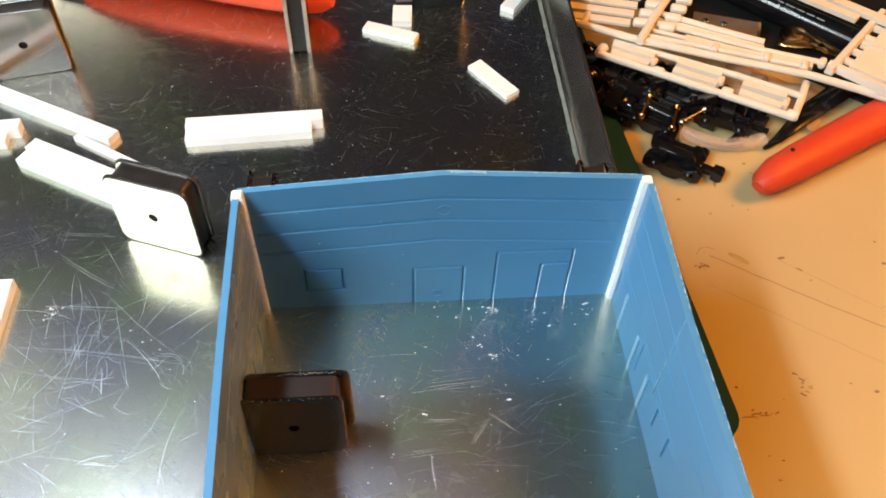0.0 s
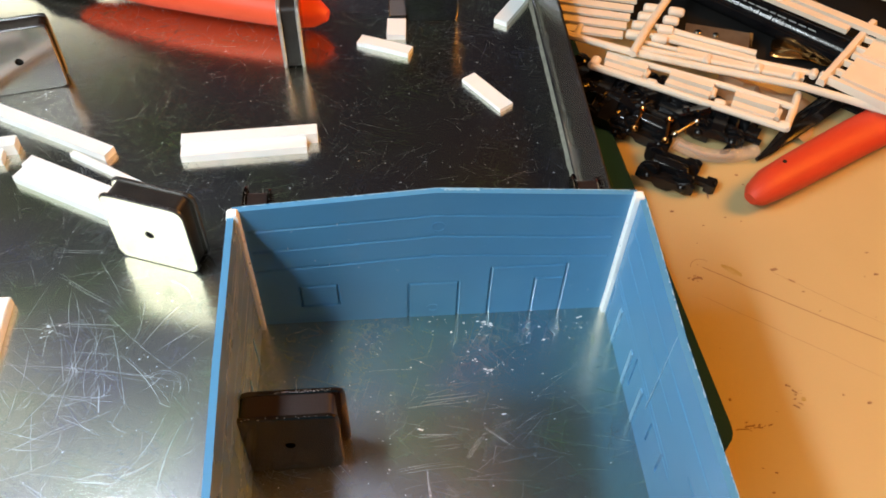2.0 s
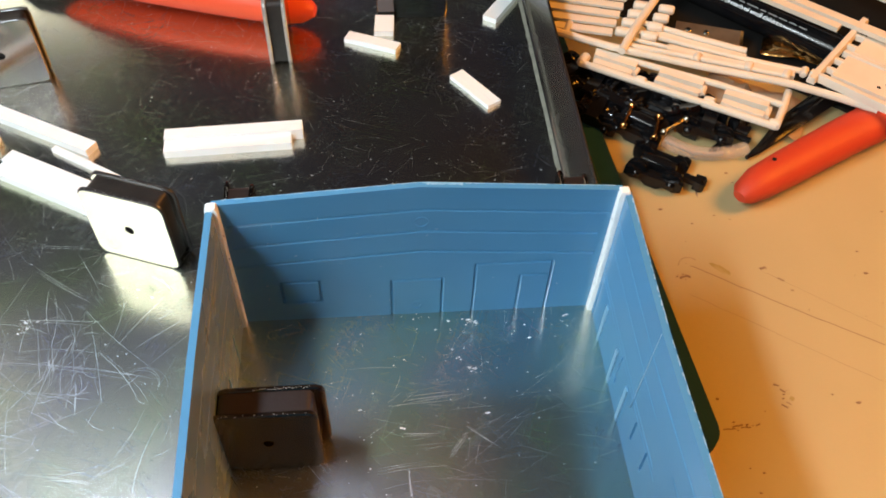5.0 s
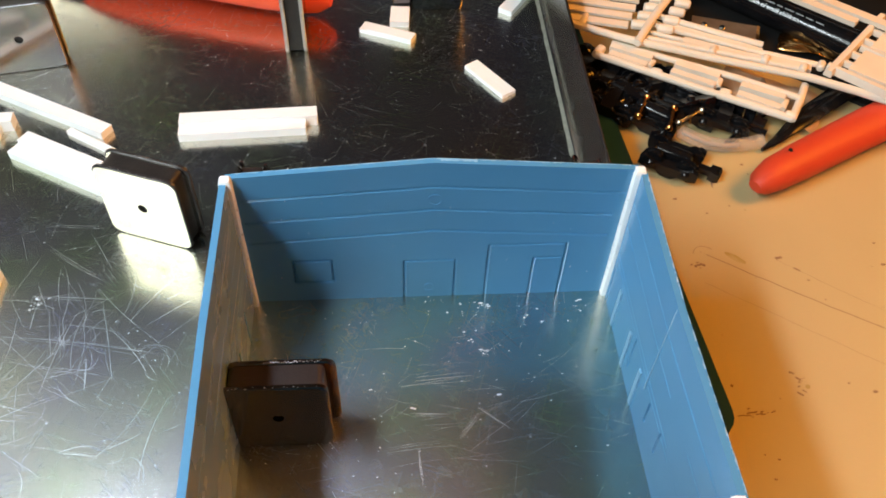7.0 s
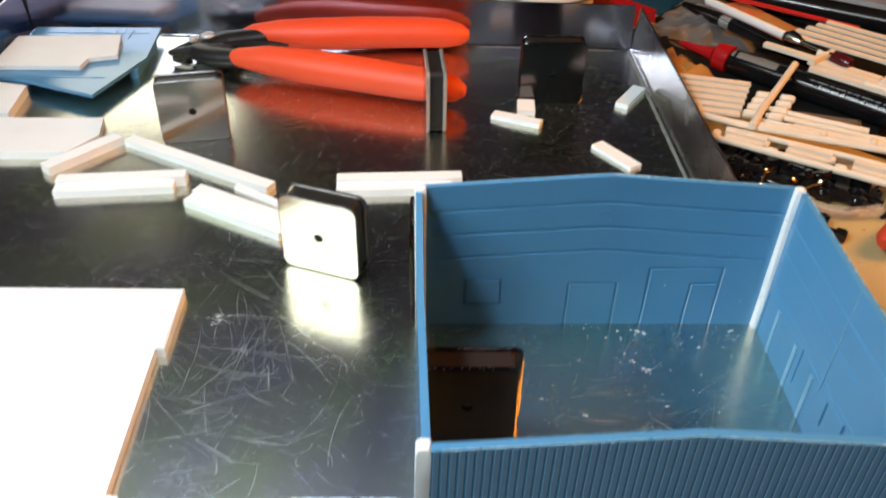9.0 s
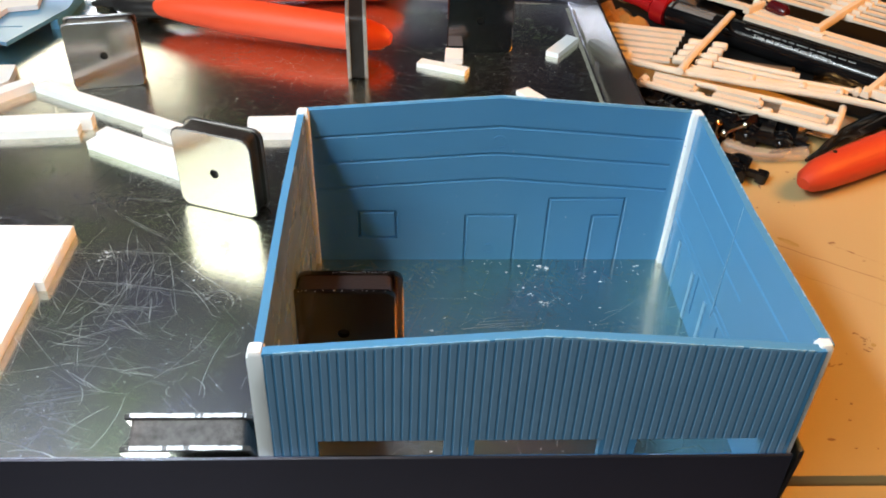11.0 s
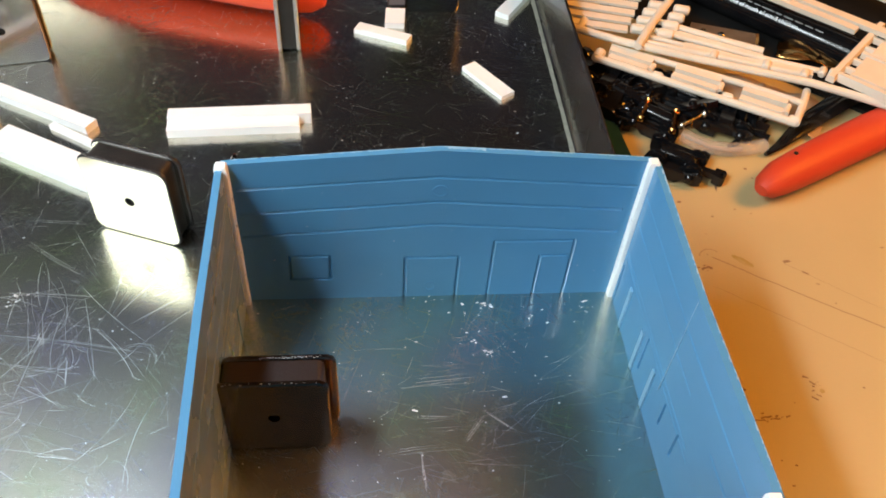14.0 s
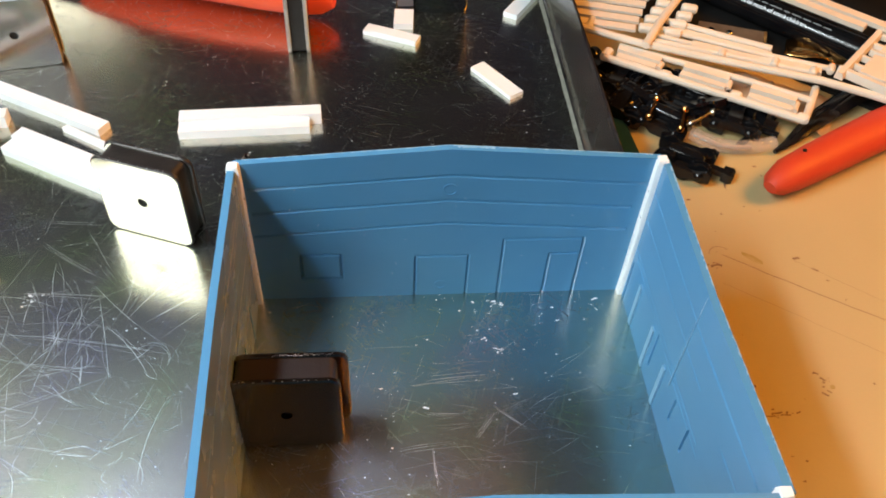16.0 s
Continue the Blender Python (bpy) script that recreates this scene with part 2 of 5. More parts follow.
INK = mat("grey_ink", (0.22, 0.19, 0.20), 0.6)
RED = mat("red_plastic", (0.34, 0.007, 0.010), 0.25, 0.0, (0.34, 0.006, 0.008), 90, 0.6, 0.04, 500)
DARK_RED = mat("dark_red_plastic", (0.07, 0.006, 0.010), 0.2, 0.0, (0.05, 0.004, 0.008), 90, 0.6, 0.04, 500)
RED_CARD = mat("red_card", (0.50, 0.020, 0.020), 0.45, 0.0, (0.40, 0.016, 0.016), 50, 0.6, 0.05, 500)
GREY = mat("grey_plastic", (0.16, 0.16, 0.17), 0.45, 0.0, (0.12, 0.12, 0.13), 90, 0.7, 0.2, 900)
ORANGE_CARD = mat("orange_card", (0.52, 0.13, 0.05), 0.5, 0.0, (0.42, 0.16, 0.04), 70, 0.7, 0.05, 500)
TAN = mat("tan_card", (0.46, 0.33, 0.22), 0.5, 0.0, (0.38, 0.26, 0.17), 60, 0.7, 0.1, 500)
AMBER = mat("amber_paper", (0.44, 0.22, 0.06), 0.4, 0.0, (0.30, 0.14, 0.04), 80, 0.7, 0.2, 300)
PENCIL = mat("pencil_and_dirt", (0.22, 0.13, 0.065), 0.7, 0.0, (0.28, 0.17, 0.08), 300, 0.8)
OCHRE = mat("ochre_stain", (0.33, 0.24, 0.045), 0.5, 0.0, (0.44, 0.34, 0.14), 250, 0.9)
DUST = mat("pale_plastic_dust", (0.74, 0.77, 0.80), 0.7)
SCRATCH = mat("bright_scratch", (0.76, 0.77, 0.75), 0.50, 0.95, (0.28, 0.29, 0.29), 160, 0.9)
FOLD_GLEAM = mat("fold_gleam_steel", (0.46, 0.45, 0.36), 0.55, 0.45, (0.28, 0.28, 0.23), 260, 0.8, 0.2, 900)
# Unseen walls and floor are near black so the steel mirrors a dark room
PLASTER = mat("near_black_wall", (0.028, 0.030, 0.054), 0.8, 0.0, (0.022, 0.024, 0.043), 2, 0.6)
CEILING = mat("ceiling_plaster", (0.34, 0.30, 0.27), 0.8, 0.0, (0.28, 0.25, 0.22), 2, 0.6)
BOARDS = mat("room_floor", (0.040, 0.042, 0.052), 0.6, 0.0, (0.03, 0.031, 0.04), 3, 0.7)
CLEAR = clear_plastic("clear_bag_plastic", (0.55, 0.52, 0.50), 0.10, 0.13)
CLEAR_TUBE = clear_plastic("clear_tube_plastic", (0.62, 0.55, 0.48), 0.12, 0.26)

# ---- mesh helpers, all sizes in millimetres ----


def link(name, bm, material, parent=None, label=""):
    bmesh.ops.recalc_face_normals(bm, faces=bm.faces)
    bmesh.ops.scale(bm, vec=(MM, MM, MM), verts=bm.verts)
    me = bpy.data.meshes.new(name)
    bm.to_mesh(me)
    bm.free()
    me.materials.append(material)
    me.polygons.foreach_set("use_smooth", [True] * len(me.polygons))
    me.set_sharp_from_angle(angle=radians(32))
    ob = new(name, me)
    if parent:
        ob.parent = parent
    return tagged(ob, label=label)


def part(name, bm, material, parent, label=""):
    return link(name, bm, material, parent, label)


def thing(name, label, category, m=None, group="", kind=""):
    ob = new(name)
    ob.empty_display_size = 0.01
    if m:
        ob.matrix_world = m
    return tagged(ob, label, category, group, kind)


def at(x, y, z, turn=0, tip=0, roll=0):
    return pose(x * MM, y * MM, z * MM, tip, roll, turn)


def prism(bm, loop, z0, z1, to=None):
    """A solid from a loop of (x, y) between two heights; to moves each (x, y, z)."""
    to = to or (lambda x, y, z: (x, y, z))
    low = [bm.verts.new(to(x, y, z0)) for x, y in loop]
    top = [bm.verts.new(to(x, y, z1)) for x, y in loop]
    bm.faces.new(low[::-1])
    bm.faces.new(top)
    for i in range(len(loop)):
        j = (i + 1) % len(loop)
        bm.faces.new((low[i], low[j], top[j], top[i]))
    return low + top


def carve(bm, cut):
    """bm less the solids of cut, as a new bmesh."""
    obs = []
    for b in (bm, cut):
        bmesh.ops.recalc_face_normals(b, faces=b.faces)
        me = bpy.data.meshes.new("work")
        b.to_mesh(me)
        b.free()
        obs.append(new("work", me))
    mod = obs[0].modifiers.new("cut", "BOOLEAN")
    mod.operation, mod.solver, mod.object, mod.use_self = "DIFFERENCE", "EXACT", obs[1], True
    deps = bpy.context.evaluated_depsgraph_get()
    done = bpy.data.meshes.new_from_object(obs[0].evaluated_get(deps))
    out = bmesh.new()
    out.from_mesh(done)
    for ob in obs:
        me = ob.data
        bpy.data.objects.remove(ob)
        bpy.data.meshes.remove(me)
    bpy.data.meshes.remove(done)
    return out


def rect(x0, y0, x1, y1):
    return [(x0, y0), (x1, y0), (x1, y1), (x0, y1)]


def rounded(x0, y0, x1, y1, r, n=5):
    out = []
    for cx, cy, a in ((x1 - r, y1 - r, 0), (x0 + r, y1 - r, 90), (x0 + r, y0 + r, 180), (x1 - r, y0 + r, 270)):
        out += [(cx + r * math.cos(radians(a + 90 * k / n)), cy + r * math.sin(radians(a + 90 * k / n))) for k in range(n + 1)]
    return out


def box(bm, x0, y0, z0, x1, y1, z1, to=None):
    return prism(bm, rect(x0, y0, x1, y1), z0, z1, to)


def soften(bm, width, segments=2, angle=35):
    edges = [e for e in bm.edges if len(e.link_faces) == 2 and e.calc_face_angle(0) > radians(angle)]
    bmesh.ops.bevel(bm, geom=edges, offset=width, segments=segments, affect="EDGES", clamp_overlap=True)
    return bm


def polar(loop, centre, n):
    """n points of a convex loop at even angles about a centre."""
    out = []
    for k in range(n):
        a = 2 * math.pi * k / n
        d = Vector((math.cos(a), math.sin(a)))
        best = None
        for i in range(len(loop)):
            p, q = Vector(loop[i]) - Vector(centre), Vector(loop[(i + 1) % len(loop)]) - Vector(centre)
            e = q - p
            det = d.x * -e.y + e.x * d.y
            if abs(det) > 1e-9:
                t, u = (p.x * -e.y + e.x * p.y) / det, (d.x * p.y - d.y * p.x) / det
                if t > 0 and -1e-6 <= u <= 1 + 1e-6:
                    best = max(best or 0, t)
        out.append((centre[0] + d.x * best, centre[1] + d.y * best))
    return out


def block(x0, y0, z0, x1, y1, z1, r=0.2):
    bm = bmesh.new()
    box(bm, x0, y0, z0, x1, y1, z1)
    return soften(bm, r) if r else bm


def lathe(bm, profile, m=None, n=20):
    """A solid of revolution about z from (radius, z) pairs, from the foot up."""
    m = m or Matrix()
    rings = []
    for r, z in profile:
        rings.append([bm.verts.new(m @ Vector((r * math.cos(2 * math.pi * k / n), r * math.sin(2 * math.pi * k / n), z))) for k in range(n)])
    for a, b in zip(rings, rings[1:]):
        for k in range(n):
            bm.faces.new((a[k], a[(k + 1) % n], b[(k + 1) % n], b[k]))
    bm.faces.new(rings[0][::-1])
    bm.faces.new(rings[-1])
    return bm


def along(p, q):
    """A turn that lays z along the way from p to q, with its foot at p."""
    p, q = Vector(p), Vector(q)
    return Matrix.Translation(p) @ (q - p).to_track_quat("Z", "Y").to_matrix().to_4x4(), (q - p).length


def rod(bm, p, q, r, n=10, r2=None):
    m, length = along(p, q)
    return lathe(bm, [(r, 0), (r2 or r, length)], m, n)


def tube_path(bm, points, widths, heights, n=14):
    """A solid with an oval cut that follows points; widths lie level, heights upright."""
    rings = []
    for i, p in enumerate(points):
        a, b = Vector(points[max(i - 1, 0)]), Vector(points[min(i + 1, len(points) - 1)])
        d = (b - a).normalized()
        side = d.cross(Vector((0, 0, 1))).normalized()
        up = side.cross(d)
        rings.append([bm.verts.new(Vector(p) + side * widths[i] / 2 * math.cos(2 * math.pi * k / n) + up * heights[i] / 2 * math.sin(2 * math.pi * k / n))
                      for k in range(n)])
    for a, b in zip(rings, rings[1:]):
        for k in range(n):
            bm.faces.new((a[k], a[(k + 1) % n], b[(k + 1) % n], b[k]))
    bm.faces.new(rings[0][::-1])
    bm.faces.new(rings[-1])
    return bm


# ---- the room and the bench ----
TOP = -4.5  # the bench top; the tray's floor is at 0


def room():
    def slab(name, label, material, *size):
        bm = bmesh.new()
        box(bm, *size)
        tagged(link(name, bm, material), label, "room", kind="structure")

    slab("floor", "dark wooden floor boards of the room", BOARDS, -1280, -1980, -800, 1560, 1340, -760)
    slab("ceiling", "plain plaster ceiling of the room", CEILING, -1280, -1980, 1750, 1560, 1340, 1790)
    slab("wall_back", "near-black unseen wall beyond the bench", PLASTER, -1280, 1260, -800, 1560, 1340, 1790)
    slab("wall_front", "near-black unseen wall behind the bench user", PLASTER, -1280, -1980, -800, 1560, -1900, 1790)
    bm = bmesh.new()
    for y0, z0, y1, z1 in ((-1900, -800, -1880, 1790), (-330, -800, 1260, 1790), (-1880, -800, -330, 800), (-1880, 1720, -330, 1790)):
        box(bm, -1280, y0, z0, -1200, y1, z1)
    tagged(link("wall_left", bm, PLASTER), "near-black unseen wall with an opening for the added light", "room", kind="structure")
    slab("wall_right", "near-black unseen wall on the warm lamp's side", PLASTER, 1480, -1900, -800, 1560, 1260, 1790)


room()
bench = thing("workbench", "tan laminate workbench top with pencil lines and stains", "workbench", kind="structure")
part("bench_top", block(-900, -75.5, TOP - 30, 900, 620, TOP, 0.8), TABLE, bench)
part("front_edging", block(-900, -93, TOP - 32, 900, -77.6, TOP - 1, 2.5), TABLE, bench, "tan rounded front edging")
for x0, y0 in ((-850, -70), (800, -70), (-850, 560), (800, 560)):
    part("bench_leg", block(x0, y0, -760, x0 + 50, y0 + 50, TOP - 30, 1), TAN, bench)


def bench_marks():
    """Pencil lines, specks and a stain on the bench top beside the mat."""
    rng = random.Random(5)
    bm = bmesh.new()

    def stroke(points, w):
        for (x0, y0), (x1, y1) in zip(points, points[1:]):
            d = Vector((x1 - x0, y1 - y0)).normalized() * w / 2
            bm.faces.new([bm.verts.new((x, y, TOP + 0.06)) for x, y in
                          ((x0 + d.y, y0 - d.x), (x1 + d.y, y1 - d.x), (x1 - d.y, y1 + d.x), (x0 - d.y, y0 + d.x))])

    stroke([(136.6 + 4 * k + rng.uniform(-.2, .2), 16.4 - 2.8 * k + 0.012 * k * k + rng.uniform(-.15, .15)) for k in range(34)], 0.26)
    stroke([(133.4 + 3.8 * k, 5.4 - 2.75 * k + rng.uniform(-.2, .2)) for k in range(22)], 0.08)
    stroke([(158 + 4 * k, 13.4 - 3.2 * k + rng.uniform(-.2, .2)) for k in range(14)], 0.07)
    stroke([(136.2 + 3.4 * math.cos(a / 3), 16.5 + 3.4 * math.sin(a / 3)) for a in range(2, 10)], 0.16)
    for x, y, turn, length, w in ((133.2, 12.2, .3, 2.6, .7), (134.6, 12.4, -.5, 1.8, .9), (149.4, -27.6, -.5, 1.5, .45), (150.6, -29.6, -.7, 1.7, .55),
                                  (149.6, -34.4, -.6, 1.9, .5), (151, -33.6, 2.4, 1.3, .35), (132.2, -40.4, .05, 3.6, .4), (134.6, -39.6, .2, 3.2, .5),
                                  (136.8, -40.2, 0, 2.8, .35), (140.4, -39.6, .5, 1.4, .4), (159, 14.2, .3, 2.2, 1), (163.2, 9.4, -.6, 2, .6), (165.4, 5, .1, .9, .4)):
        c, d = math.cos(turn) * length / 2, math.sin(turn) * length / 2
        stroke([(x - c, y - d), (x - c * .3, y - d * .2 + .12), (x + c * .4, y + d * .4 - .1), (x + c, y + d)], w)
    for _ in range(70):
        x, y = rng.uniform(128, 260), rng.uniform(-80, 60)
        r, n = rng.choice((0.12, 0.15, 0.2, 0.3, 0.5)), 6
        sx, turn = rng.uniform(1, 2.6), rng.uniform(0, 3.1)
        bm.faces.new([bm.verts.new((x + r * sx * math.cos(a + turn) * rng.uniform(.6, 1), y + r * math.sin(a + turn), TOP + 0.05))
                      for a in (2 * math.pi * k / n for k in range(n))])
    for cx, cy in ((133, 12.5), (151, -31), (134.5, -40), (138, -39.8)):
        for _ in range(6):
            x, y, r = cx + rng.gauss(0, 0.9), cy + rng.gauss(0, 0.8), rng.uniform(0.1, 0.38)
            bm.faces.new([bm.verts.new((x + r * 1.6 * math.cos(a), y + r * math.sin(a + .4), TOP + 0.04)) for a in (0, 1.2, 2.4, 3.6, 5)])
    marks = link("bench_marks", bm, PENCIL, bench, "pencil lines and brown specks")
    marks["kind"] = "stuff"
    bm = bmesh.new()
    for cx, cy, la, lb, turn in ((145.6, 14.6, 3.7, 1.15, -.72), (152.4, -32.2, .8, .7, .2)):
        bm.faces.new([bm.verts.new((cx + la * math.cos(a) * q * math.cos(turn) - lb * math.sin(a) * q * math.sin(turn),
                                    cy + la * math.cos(a) * q * math.sin(turn) + lb * math.sin(a) * q * math.cos(turn), TOP + 0.045))
                      for a, q in ((2 * math.pi * k / 18, rng.uniform(.85, 1.1)) for k in range(18))])
    part("ochre_stain", bm, OCHRE, bench, "small ochre paint stains")


bench_marks()


def cutting_mat():
    m = at(128.8, -47.5, TOP, 4.3)
    mat_ob = thing("cutting_mat", "dark green cutting mat under the steel tray", "cutting mat", m)
    bm = bmesh.new()
    prism(bm, rounded(-300, 0, 0, 330, 7), 0, 3.1)
    part("mat_sheet", soften(bm, 0.5, 2, 60), GREEN, mat_ob)
    for x in (-7.0, -10.5):
        bm = bmesh.new()
        box(bm, x - 0.35, 6, 3.1, x, 322, 3.13)
        part("border_line", bm, GREEN_DARK, mat_ob, "printed dark border line")
    for k in range(30):
        bm = bmesh.new()
        box(bm, -10.5, 12 + 10 * k, 3.1, -7.2, 12.3 + 10 * k, 3.13)
        part("scale_tick", bm, GREEN_DARK, mat_ob)


cutting_mat()

# ---- the steel tray ----
X0, X1, Y0, Y1, Y1_LEFT, LIP = -197.0, 102.6, -90.75, 204.6, 223.0, 21.9


def tray():
    ob = thing("steel_tray", "scratched sheet steel tray with upright rims", "tray")
    bm = bmesh.new()
    prism(bm, [(X0 - 0.4, Y0 - 0.4), (X1 + 0.4, Y0 - 0.4), (X1 + 0.4, Y1 + 0.4), (X0 - 0.4, Y1_LEFT + 0.4)], -1.2, 0)
    part("tray_floor", bm, STEEL, ob, "scratched reflective steel floor")

    def lip(name, p, q, out, lean, material=RIM):
        """An upright rim along p to q with a rounded foot, leaning out a little."""
        d = (Vector(q) - Vector(p)).normalized()
        o = Vector(out)
        prof = [(-1.1, 0.004), (-0.5, 0.16), (-0.12, 0.55), (0.0, 1.1), (lean, LIP), (lean + 0.45, LIP + 0.25), (lean + 0.9, LIP),
                (0.9, 1.2), (0.75, 0.0), (0.3, -0.8), (-0.4, -1.15), (-1.1, -1.19)]
        bm = bmesh.new()
        rings = [[bm.verts.new((*(Vector(e) + o * a), z)) for a, z in prof] for e in (p, q)]
        n = len(prof)
        for k in range(n):
            bm.faces.new((rings[0][k], rings[0][(k + 1) % n], rings[1][(k + 1) % n], rings[1][k]))
        bm.faces.new(rings[0])
        bm.faces.new(rings[1][::-1])
        return part(name, bm, material, ob, "upright steel rim")

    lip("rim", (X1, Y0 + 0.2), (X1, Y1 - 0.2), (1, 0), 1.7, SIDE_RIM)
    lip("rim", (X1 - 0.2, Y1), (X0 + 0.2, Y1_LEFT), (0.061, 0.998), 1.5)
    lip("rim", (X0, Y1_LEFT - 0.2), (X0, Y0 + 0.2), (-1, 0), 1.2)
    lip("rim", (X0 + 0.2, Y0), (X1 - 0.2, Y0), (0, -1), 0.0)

    # scratches: thin bright ribbons, straight ones and curls, thicker in the worn places
    rng = random.Random(11)
    bm = bmesh.new()

    def ribbon(x, y, turn, length, bend, w):
        step, last = length / 9, None
        for k in range(10):
            ww = w * (0.25 + math.sin(math.pi * (k + 0.5) / 10)) * rng.uniform(.7, 1.2)
            dx, dy = -math.sin(turn) * ww / 2, math.cos(turn) * ww / 2
            if not (X0 + 2 < x < X1 - 2 and Y0 + 2 < y < Y1 - 2):
                break
            now = bm.verts.new((x + dx, y + dy, 0.012)), bm.verts.new((x - dx, y - dy, 0.012))
            if last:
                bm.faces.new((last[0], now[0], now[1], last[1]))
            last, x, y, turn = now, x + step * math.cos(turn), y + step * math.sin(turn), turn + bend

    for _ in range(560):
        x, y = rng.uniform(-100, 98), rng.uniform(-86, 200)
        if x > 2 and y < -1 and rng.random() < .65:
            continue
        ribbon(x, y, rng.choice((0.1, 0.9, 1.5, 2.3)) + rng.gauss(0, .25),
               rng.uniform(2, 11), rng.gauss(0, .015), rng.uniform(.02, .055))
    for _ in range(85):
        ribbon(rng.gauss(-54, 17), rng.gauss(-30, 22), rng.uniform(0, 3.2), rng.uniform(6, 30), rng.gauss(0, .07), rng.uniform(.04, .12))
    for _ in range(45):
        ribbon(rng.gauss(58, 16), rng.gauss(-38, 9), rng.choice((0.05, 0.3, -0.2, .7)) + rng.gauss(0, .12), rng.uniform(5, 20),
               rng.gauss(0, .02), rng.uniform(.02, .055))
    for _ in range(230):
        ribbon(rng.uniform(-100, 96), rng.uniform(10, 185), rng.choice((1.4, 1.7, 0.7, 2.6, .2)) + rng.gauss(0, .25), rng.uniform(2, 12),
               rng.gauss(0, .012), rng.uniform(.022, .05))
    for _ in range(13):
        gx, gy, turn = rng.uniform(-95, 95), rng.uniform(-84, 150), rng.choice((.2, .35, 1.5, 1.8, 2.6)) + rng.gauss(0, .1)
        for _ in range(rng.choice((2, 3, 4))):
            ribbon(gx + rng.gauss(0, 2.4), gy + rng.gauss(0, 1.6), turn + rng.gauss(0, .08), rng.uniform(4, 15), rng.gauss(0, .02), rng.uniform(.04, .09))
    # the long scratches that stand out, singly
    for x, y, turn, length, bend in ((-68, -10, -.07, 52, -.02), (-64, -18, -.25, 31, .021), (-53, -3, -1.32, 16, 0), (-43, -18, -1.42, 11, 0),
                                     (-39, -8, -.69, 26, -.039), (-30, -16, .63, 17, -.28), (-63, 23, -.68, 23, .01), (-64, 32, -.1, 19, 0),
                                     (-63, 4, -.09, 29, -.006), (41, -30, .13, 21, 0), (45, -28, .06, 16, 0), (37, -49, .19, 18, -.02),
                                     (44, -39, -.05, 11, 0), (45, -49, -1.52, 10, 0), (56, -46, .94, 9, 0), (61, -37, -.72, 11, 0)):
        for k in range(3):
            ribbon(x + rng.gauss(0, .35), y + rng.gauss(0, .35), turn + rng.gauss(0, .025), length * rng.uniform(.7, 1), bend + rng.gauss(0, .004), rng.uniform(.05, .10))
    # curly rub marks left of the model
    for _ in range(34):
        ribbon(rng.gauss(-48, 15), rng.gauss(-24, 14), rng.uniform(0, 6.2), rng.uniform(3, 10), rng.choice((-1, 1)) * rng.uniform(.08, .3), rng.uniform(.05, .12))
    # Pale strips painted for the reflection in the right and back folds
    for x, y, dx, dy, n in ((X1 - 1.7, 3, 0, 1, 198), (X0 + 12, Y1_LEFT - 2.2, 1, 0, 282)):
        d = bmesh.new()
        last = None
        for k in range(n // 3):
            w, o = rng.uniform(.75, 1.05) * (1.9 if dx == 0 else .7), rng.gauss(0, .06)
            px, py = x + dx * 3 * k, y + dy * 3 * k - dx * 0.1842 * k
            now = d.verts.new((px + dy * (o - w / 2), py + dx * (o - w / 2), .02)), d.verts.new((px + dy * (o + w / 2), py + dx * (o + w / 2), .02))
            if last:
                d.faces.new((last[0], now[0], now[1], last[1]))
            last = now
        part("dusty_crease", d, FOLD_GLEAM, ob, "pale line painted for the gleam in the rim's fold")
    tagged(part("scratched_finish", bm, SCRATCH, ob, "fine bright scratches"), kind="stuff")

    bm = bmesh.new()

    def fleck(x, y, r):
        n, turn, sx = rng.choice((4, 5, 6)), rng.uniform(0, 6), rng.uniform(1, 2.2)
        top = bm.verts.new((x, y, 0.02 + r * 0.35))
        ring = [bm.verts.new((x + r * sx * math.cos(2 * math.pi * k / n + turn) * rng.uniform(.5, 1), y + r * math.sin(2 * math.pi * k / n + turn) * rng.uniform(.5, 1), 0.015))
                for k in range(n)]
        for k in range(n):
            bm.faces.new((ring[k], ring[(k + 1) % n], top))

    for _ in range(900):
        fleck(rng.uniform(-120, 98), rng.uniform(-86, 190), rng.choice((.07, .09, .1, .13, .16, .22)))
    for _ in range(420):
        fleck(rng.uniform(-115, 98), rng.uniform(8, 190), rng.choice((.1, .12, .15, .2, .28)))
    for _ in range(60):
        fleck(rng.uniform(5, 97), rng.gauss(-14, 14), rng.choice((.07, .09, .12, .15, .22)))
    for _ in range(16):
        fleck(rng.uniform(6, 97), rng.uniform(-86, -1), rng.choice((.18, .24, .3)))
    for cx, cy, k, s in ((64, -19.8, 12, 1.1), (64.5, -4.5, 12, 1.8), (92.7, -5.7, 7, .9), (-60, 2.4, 22, 1.8), (58, -16, 6, 1.2),
                         (83, -10, 7, 2), (53, -3, 9, 3), (34.5, -40, 4, .9), (-38, -8, 10, 3)):
        for _ in range(k):
            fleck(cx + rng.gauss(0, s * 1.3), min(cy + rng.gauss(0, s * .8), 70), rng.choice((.1, .12, .16, .22, .34)))
    # larger curled shavings
    for cx, cy in ((64, -19.6), (65.2, -20.6), (64.6, -3.2), (66.4, -4.4), (93, -3.4), (-61.5, 3.2), (-60.4, 1.4), (-62.6, -.6), (33, -31), (67, -34), (44, -37), (59, -3)):
        for _ in range(2):
            fleck(cx + rng.gauss(0, .35), cy + rng.gauss(0, .3), rng.uniform(.2, .45))
    tagged(part("plastic_dust", bm, DUST, ob, "pale flecks of plastic dust"), kind="stuff")
    return ob


tray()

# ---- the blue model building ----
EAVE, PEAK = 48.3, 52.2


